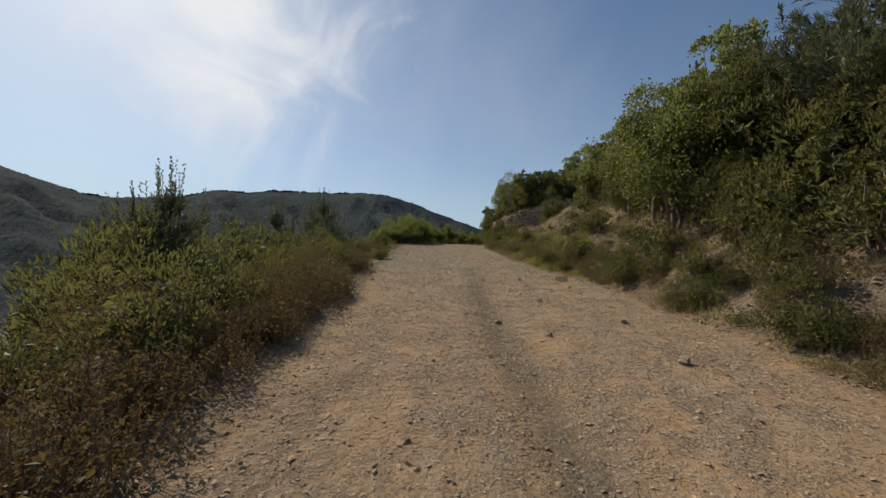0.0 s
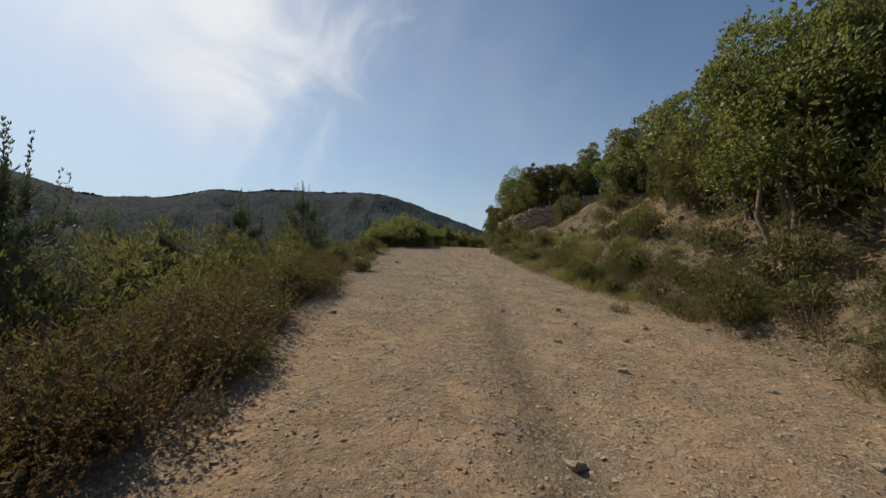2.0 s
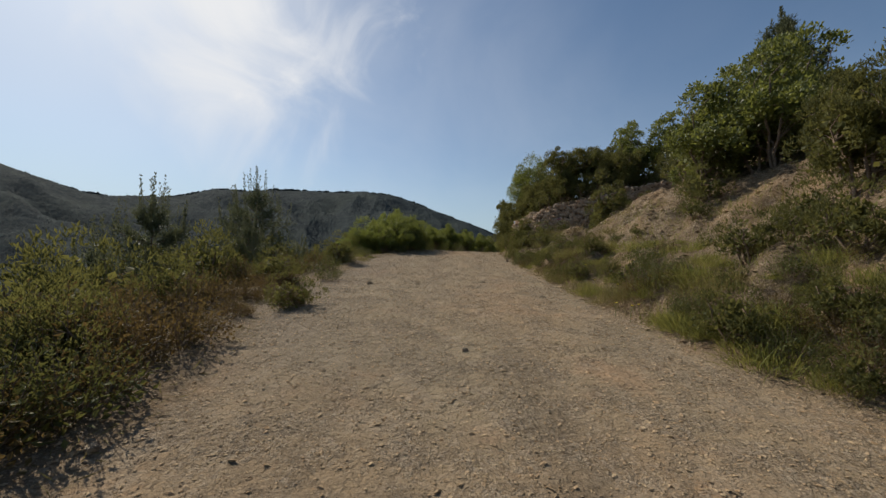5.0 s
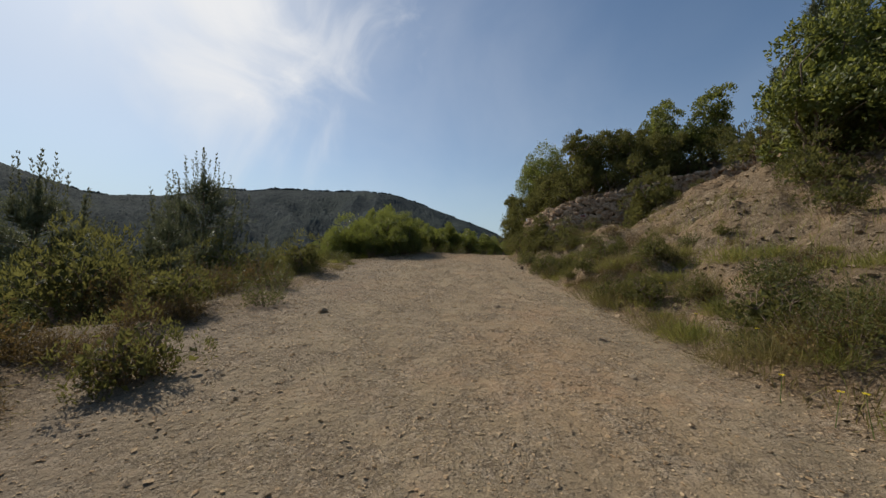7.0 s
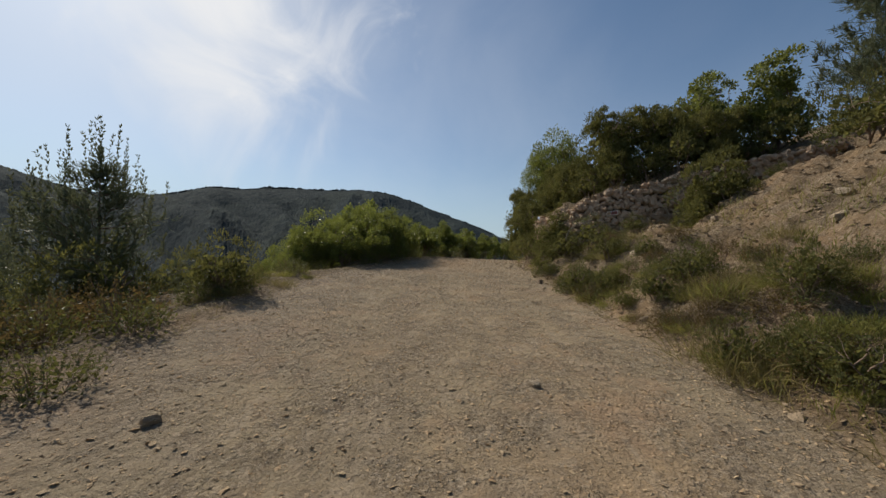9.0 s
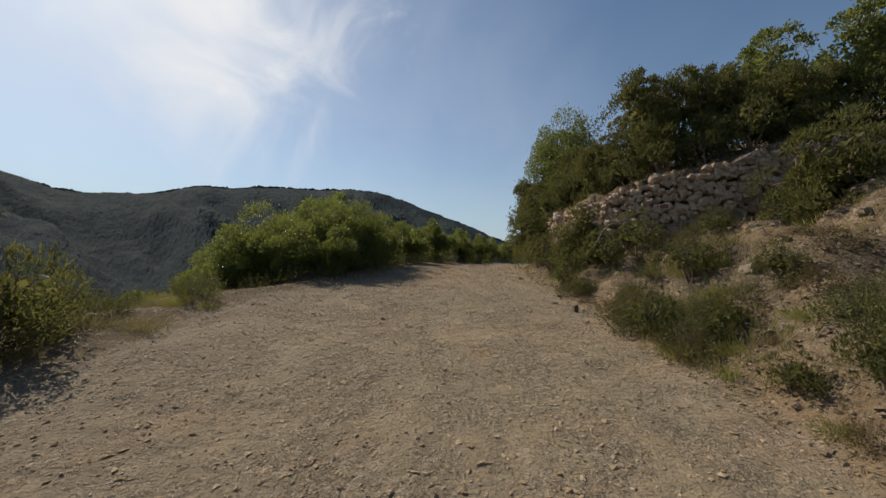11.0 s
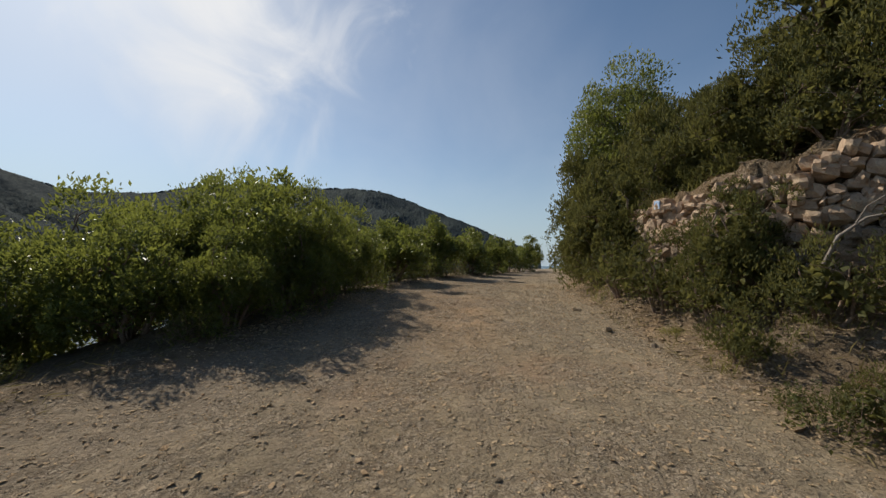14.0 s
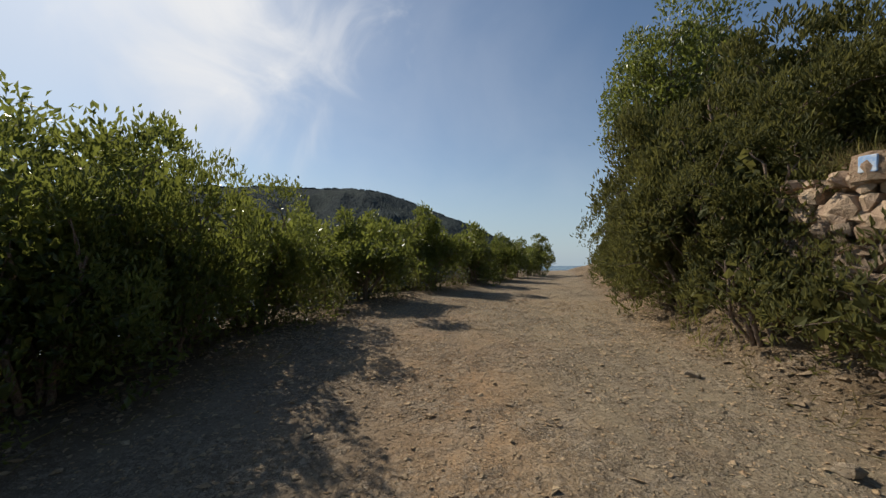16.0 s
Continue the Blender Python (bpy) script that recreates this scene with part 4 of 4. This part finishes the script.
rng = np.random.default_rng(8)
n = 84000
gy_ = rng.uniform(0, 1, n) ** 1.08 * 34 + 0.6
gl, gr = np.interp(gy_, YS, LEFT), np.interp(gy_, YS, RIGHT)
gx_ = gl - 0.5 + (gr - gl + 1.0) * rng.uniform(0, 1, n)
sz = np.clip(rng.lognormal(-3.8, 0.40, n), 0.011, 0.065)
big = rng.random(n) < 0.05
sz = np.where(big, rng.uniform(0.03, 0.07, n), sz)
tagged(new("gravel", mesh_of("gravel", *rubble(rng, gx_, gy_, sz), PEBBLE)), "loose tan and grey gravel scattered over the track", "gravel", kind="stuff")
n = 30000
ry = rng.uniform(2, 31, n)
rx = np.interp(ry, YS, RIGHT) + 7.0 * rng.uniform(0, 1, n) ** 1.2
sz = np.clip(rng.lognormal(-3.1, 0.5, n), 0.015, 0.16)
tagged(new("rubble", mesh_of("rubble", *rubble(rng, rx, ry, sz), SHALE)), "broken stones lying on the earth bank", "rubble", kind="stuff")

# grass growing in loose patches on the bank
for name, label, seed, n, material in (("bank_grass", "patchy green grass and herbs on the bank", 31, 15000, GRASS), ("bank_straw", "patchy straw-coloured dry grass on the bank", 32, 12000, DRY)):
    g = np.random.default_rng(seed)
    by = g.uniform(1.5, 33, n)
    bx = np.interp(by, YS, RIGHT) + 0.1 + 4.2 * g.uniform(0, 1, n) ** 1.5
    keep = rough(bx, by, 0.9, seed, 3) + 0.25 * np.exp(-((by - 16.5) / 3) ** 2) * (name == "bank_grass") > 0.10
    bx, by = bx[keep], by[keep]
    m = len(bx)
    base = np.stack([bx, by, land(bx, by)[0] - 0.01], -1)
    way = unit(g.normal(size=(m, 3)) * 0.35 + np.array([0, 0, 1.0]))
    tagged(new(name, mesh_of(name, blades(g, base, way, g.uniform(0.08, 0.34, m), 0.010, 0.05, 0.12), quad_faces(m), material)), label, "grass", kind="stuff")

# dry stalks and dead leaves over the verges
n = 16000
ly = rng.uniform(0.5, 32, n)
left_side = rng.random(n) < 0.35
lx = np.where(left_side, np.interp(ly, YS, LEFT) + 0.15 - 2.2 * rng.uniform(0, 1, n), np.interp(ly, YS, RIGHT) + 4.5 * rng.uniform(0, 1, n) ** 1.3)
base = np.stack([lx, ly, land(lx, ly)[0] + 0.005], -1)
way = unit(rng.normal(size=(n, 3)) * np.array([1, 1, 0.25]) + np.array([0, 0, 0.35]))
tagged(new("dead_grass", mesh_of("dead_grass", blades(rng, base, way, rng.uniform(0.05, 0.22, n), 0.008, 0.05), quad_faces(n), DRY)), "thin dry stalks and straw on the verges", "dry grass", kind="stuff")


def boulder(seed, rounds=1, rough_by=0.16):
    """A lumpy broken stone of unit size."""
    rng = np.random.default_rng(seed)
    bm = bmesh.new()
    bmesh.ops.create_cube(bm, size=1.0)
    bmesh.ops.subdivide_edges(bm, edges=bm.edges[:], cuts=rounds, use_grid_fill=True)
    for v in bm.verts:
        k = v.co.normalized() * 0.62
        v.co = v.co * 0.52 + k * 0.48
        v.co += Vector(rng.uniform(-1, 1, 3)) * rough_by * 0.5
    bmesh.ops.recalc_face_normals(bm, faces=bm.faces[:])
    return bm


def stone_mesh(name, seed, material, rough_by=0.16):
    bm = boulder(seed, 1, rough_by)
    me = bpy.data.meshes.new(name)
    bm.to_mesh(me)
    bm.free()
    me.materials.append(material)
    return me


loose = [stone_mesh("stone", 200 + i, ROCK, 0.22) for i in range(6)]
for i, (x, y, size) in enumerate(((0.92, 6.1, 0.16), (3.3, 7.2, 0.10), (2.75, 4.2, 0.17), (2.95, 6.0, 0.13), (1.15, 10.5, 0.12), (2.2, 10.5, 0.14), (3.25, 9.4, 0.13), (2.6, 8.7, 0.11), (1.6, 8.6, 0.14), (2.0, 7.6, 0.12), (1.5, 5.2, 0.11), (2.2, 9.6, 0.1), (1.2, 19.0, 0.12), (-1.8, 18.2, 0.16), (2.9, 24.6, 0.1), (2.85, 25.9, 0.13), (2.9, 29.0, 0.14), (3.2, 28.4, 0.11), (3.0, 30.3, 0.13), (-0.3, 24.5, 0.09), (0.4, 13.4, 0.1), (-1.9, 9.9, 0.14), (-1.8, 6.5, 0.1), (-2.2, 11.2, 0.12), (4.6, 11.2, 0.3), (4.9, 10.9, 0.2), (4.4, 8.9, 0.22), (2.4, 17.2, 0.1), (2.2, 16.0, 0.09), (3.5, 21.2, 0.16), (4.6, 23.5, 0.24), (5.4, 24.2, 0.22), (4.2, 22.6, 0.15), (6.2, 20.8, 0.25), (7.2, 21.6, 0.28), (6.8, 24.0, 0.25))):
    size *= 0.8
    ob = tagged(new("loose_stone", loose[i % 6]), "angular tan stone lying loose on the ground", "stone", "loose stones")
    ob.matrix_world = Matrix.LocRotScale((x, y, ground_z(x, y) + size * 0.16), Euler((rng.normal() * 0.2, rng.normal() * 0.2, rng.uniform(0, 6.28))), (size, size * rng.uniform(0.6, 0.9), size * rng.uniform(0.4, 0.65)) )

# a stub of cut post by the verge
stub = empty("post_stub", "short weathered stub of a square post on the verge", "post")
bm = bmesh.new()
bmesh.ops.create_cube(bm, size=1.0)
bmesh.ops.bevel(bm, geom=bm.edges[:], offset=0.08, segments=2, affect="EDGES")
for v in bm.verts:
    v.co = Vector((v.co.x * 0.085, v.co.y * 0.085, (v.co.z + 0.5) * 0.17 + v.co.x * 0.01))
me = bpy.data.meshes.new("post")
bm.to_mesh(me)
bm.free()
me.materials.append(BARK)
part("post", me, stub)
stand(stub, 3.0, 25.3, turn=12, sink=0.05)

# ---- stone wall ----
MORTAR = stone_material("wall_core", (0.13, 0.095, 0.065), (0.15, 0.11, 0.08), (0.19, 0.145, 0.10))
cum = [0.0]
for (ax, ay), (bx, by) in zip(WALL[:-1], WALL[1:]):
    cum.append(cum[-1] + math.hypot(bx - ax, by - ay))


def on_wall(a):
    """Place, outward normal, top and bottom of the wall at a metres along it."""
    x, y = np.interp(a, cum, [p[0] for p in WALL]), np.interp(a, cum, [p[1] for p in WALL])
    x2, y2 = np.interp(a + 0.3, cum, [p[0] for p in WALL]), np.interp(a + 0.3, cum, [p[1] for p in WALL])
    x1, y1 = np.interp(a - 0.3, cum, [p[0] for p in WALL]), np.interp(a - 0.3, cum, [p[1] for p in WALL])
    t = Vector((x2 - x1, y2 - y1, 0)).normalized()
    base = float(plane(np.array([x]), np.array([y]))[0])
    return Vector((x, y, 0)), t, Vector((t.y, -t.x, 0)), base + float(np.interp(a, cum, WALL_TOP)), base + float(np.interp(a, cum, WALL_BOTTOM)) - 0.25


wall = tagged(new("stone_wall"), "dry-stone retaining wall of rough brown blocks", "stone wall", kind="structure")
vs, fs = [], []
steps = np.arange(0, cum[-1], 0.25)
for i, a in enumerate(steps):
    p, t, out, hi, lo = on_wall(a)
    for q, z in ((p - out * 0.13, lo), (p - out * 0.18, hi - 0.1), (p - out * 0.5, hi - 0.06), (p - out * 0.5, lo)):
        vs.append((q.x, q.y, z))
    if i:
        k = 4 * i
        fs += [(k - 4 + j, k + j, k + (j + 1) % 4, k - 4 + (j + 1) % 4) for j in range(4)]
fs += [(0, 1, 2, 3), (len(vs) - 1, len(vs) - 2, len(vs) - 3, len(vs) - 4)]
part("wall_core", mesh_of("wall_core", vs, fs, MORTAR), wall)
blocks = [stone_mesh("stone", 300 + i, WALLSTONE, 0.2) for i in range(12)]
rng = np.random.default_rng(17)
level, made, rest_v, rest_f = 0.05, 0, [], []
while level < 1.95:
    h = rng.uniform(0.085, 0.175)
    a = rng.uniform(0, 0.2)
    while a < cum[-1] - 0.1:
        wide = rng.uniform(0.6, 1.7) * h
        p, t, out, hi, lo = on_wall(a + wide / 2)
        z = lo + level + h / 2 + rng.normal() * 0.045
        front = p + out * 0.25
        if z + h * 0.3 < hi + rng.uniform(-0.08, 0.08) and z + h * 0.3 > ground_z(front.x, front.y):
            place = p + out * (rng.uniform(-0.03, 0.05) - 0.05 * level)
            m = Matrix.LocRotScale((place.x, place.y, z), Euler((rng.normal() * 0.15, rng.normal() * 0.40, math.atan2(t.y, t.x) + rng.normal() * 0.1)), (wide * rng.uniform(0.95, 1.12), rng.uniform(0.26, 0.36), h * rng.uniform(0.85, 1.5)))
            block = blocks[int(rng.integers(12))]
            if made < 299 and a < 7.2:
                part("stone", block, wall).matrix_basis = m
                made += 1
            else:
                k = len(rest_v)
                rest_v += [tuple(m @ v.co) for v in block.vertices]
                rest_f += [tuple(k + i for i in f.vertices) for f in block.polygons]
        a += wide
    level += h * 0.95
if rest_v:
    tagged(part("stone_rest", mesh_of("stone_rest", rest_v, rest_f, WALLSTONE), wall), kind="stuff")

# plate on the wall: white rim, red field, a few unreadable lines
PAINT_WHITE, PAINT_RED = (Mat(n, 0.5, 0.4).color(c).m for n, c in (("white_paint", (0.72, 0.70, 0.66)), ("red_paint", (0.24, 0.06, 0.045))))


def slab(w, h, d, bevel=0.004):
    bm = bmesh.new()
    bmesh.ops.create_cube(bm, size=1.0)
    bmesh.ops.scale(bm, vec=(w, d, h), verts=bm.verts[:])
    bmesh.ops.bevel(bm, geom=bm.edges[:], offset=bevel, segments=1, affect="EDGES")
    return bm


def bm_part(name, bm, material, parent, at, label=""):
    me = bpy.data.meshes.new(name)
    bm.to_mesh(me)
    bm.free()
    me.materials.append(material)
    ob = part(name, me, parent, label)
    ob.location = at
    return ob


plate = empty("wall_plate", "small red plate with white rim fixed to the stone wall", "sign")
bm_part("rim", slab(0.30, 0.19, 0.014), PAINT_WHITE, plate, (0, 0, 0))
bm_part("field", slab(0.262, 0.152, 0.006, 0.002), PAINT_RED, plate, (0, -0.009, 0))
for k, (wd, zz) in enumerate(((0.17, 0.035), (0.12, 0.0), (0.19, -0.035))):
    bm_part("text_line", slab(wd, 0.014, 0.003, 0.001), MORTAR, plate, (0, -0.0125, zz))
near = min(np.arange(0, cum[-1], 0.05), key=lambda a: (on_wall(a)[0] - Vector((5.99, 27.3, 0))).length)
p, t, out, hi, lo = on_wall(float(near))
plate.matrix_basis = Matrix.LocRotScale((p.x + out.x * 0.16, p.y + out.y * 0.16, 4.87), Euler((0, radians(-4), math.atan2(t.y, t.x))), (0.68, 1, 0.68))

# stone with a pale blue trail mark near the wall's end
p, t, out, hi, lo = on_wall(0.8)
mark = empty("marked_stone", "wall-top stone painted with a pale blue and white trail mark", "stone")
mark.matrix_basis = Matrix.LocRotScale((p.x + out.x * 0.06, p.y + out.y * 0.06, hi - 0.05), Euler((0, 0.05, math.atan2(t.y, t.x))), None)
ob = part("stone", stone_mesh("stone", 401, WALLSTONE, 0.1), mark)
ob.scale = (0.3, 0.25, 0.24)
w = Mat("trail_mark_paint", 0.6, 0.3)
w.color(w.mix(w.range(w.noise(9, 4, 0.6), 0.45, 0.6), (0.30, 0.45, 0.68), (0.62, 0.66, 0.70)))
bm_part("paint_patch", slab(0.12, 0.14, 0.02, 0.006), w.m, mark, (0.0, -0.125, 0.02))

# yellow flowers on the verge
STALK, PETAL = Mat("flower_stalk", 0.7).color((0.10, 0.14, 0.03)).m, Mat("yellow_petal", 0.6).color((0.75, 0.60, 0.04)).m


def flower(x, y, height, seed):
    rng = np.random.default_rng(seed)
    top = empty("yellow_flower", "small yellow daisy-like flower on a thin stalk", "flower", "flowers on the verge")
    tip = np.array([rng.normal() * 0.04, rng.normal() * 0.04, height])
    v, f = tube(bent(rng, (0, 0, -0.05), tip, 0.05, 4), 0.004, 0.0025, 4)
    part("stalk", mesh_of("stalk", v, f, STALK), top)
    a = np.arange(11) * 6.28 / 11
    way = unit(np.stack([np.cos(a), np.sin(a), np.full(11, 0.35)], -1))
    part("petal_ring", mesh_of("petal_ring", blades(rng, np.repeat(tip[None], 11, 0), way, 0.028, 0.014, 0.05), quad_faces(11), PETAL), top)
    stand(top, x, y)


for i, (x, y, h) in enumerate(((3.35, 15.1, 0.32), (3.45, 14.9, 0.36), (3.3, 15.5, 0.28), (3.5, 17.0, 0.4), (3.8, 18.2, 0.45), (3.6, 16.2, 0.35))):
    flower(x, y, h, 500 + i)

# dead branch leaning on the wall
branch = empty("dead_branch", "bare pale curved dead branch against the wall", "branch")
v, f = tube([(0, 0, 0), (0.12, 0.02, 0.28), (0.33, 0.03, 0.46), (0.62, 0.0, 0.52)], 0.02, 0.008, 6)
part("limb", mesh_of("limb", v, f, GREYTWIG, True), branch)
v, f = tube([(0.25, 0.03, 0.40), (0.30, -0.06, 0.56), (0.42, -0.1, 0.66)], 0.009, 0.004, 5)
part("twig", mesh_of("twig", v, f, GREYTWIG, True), branch)
branch.matrix_basis = Matrix.LocRotScale((4.45, 27.55, 4.0), Euler((0, 0, radians(-30))), None)
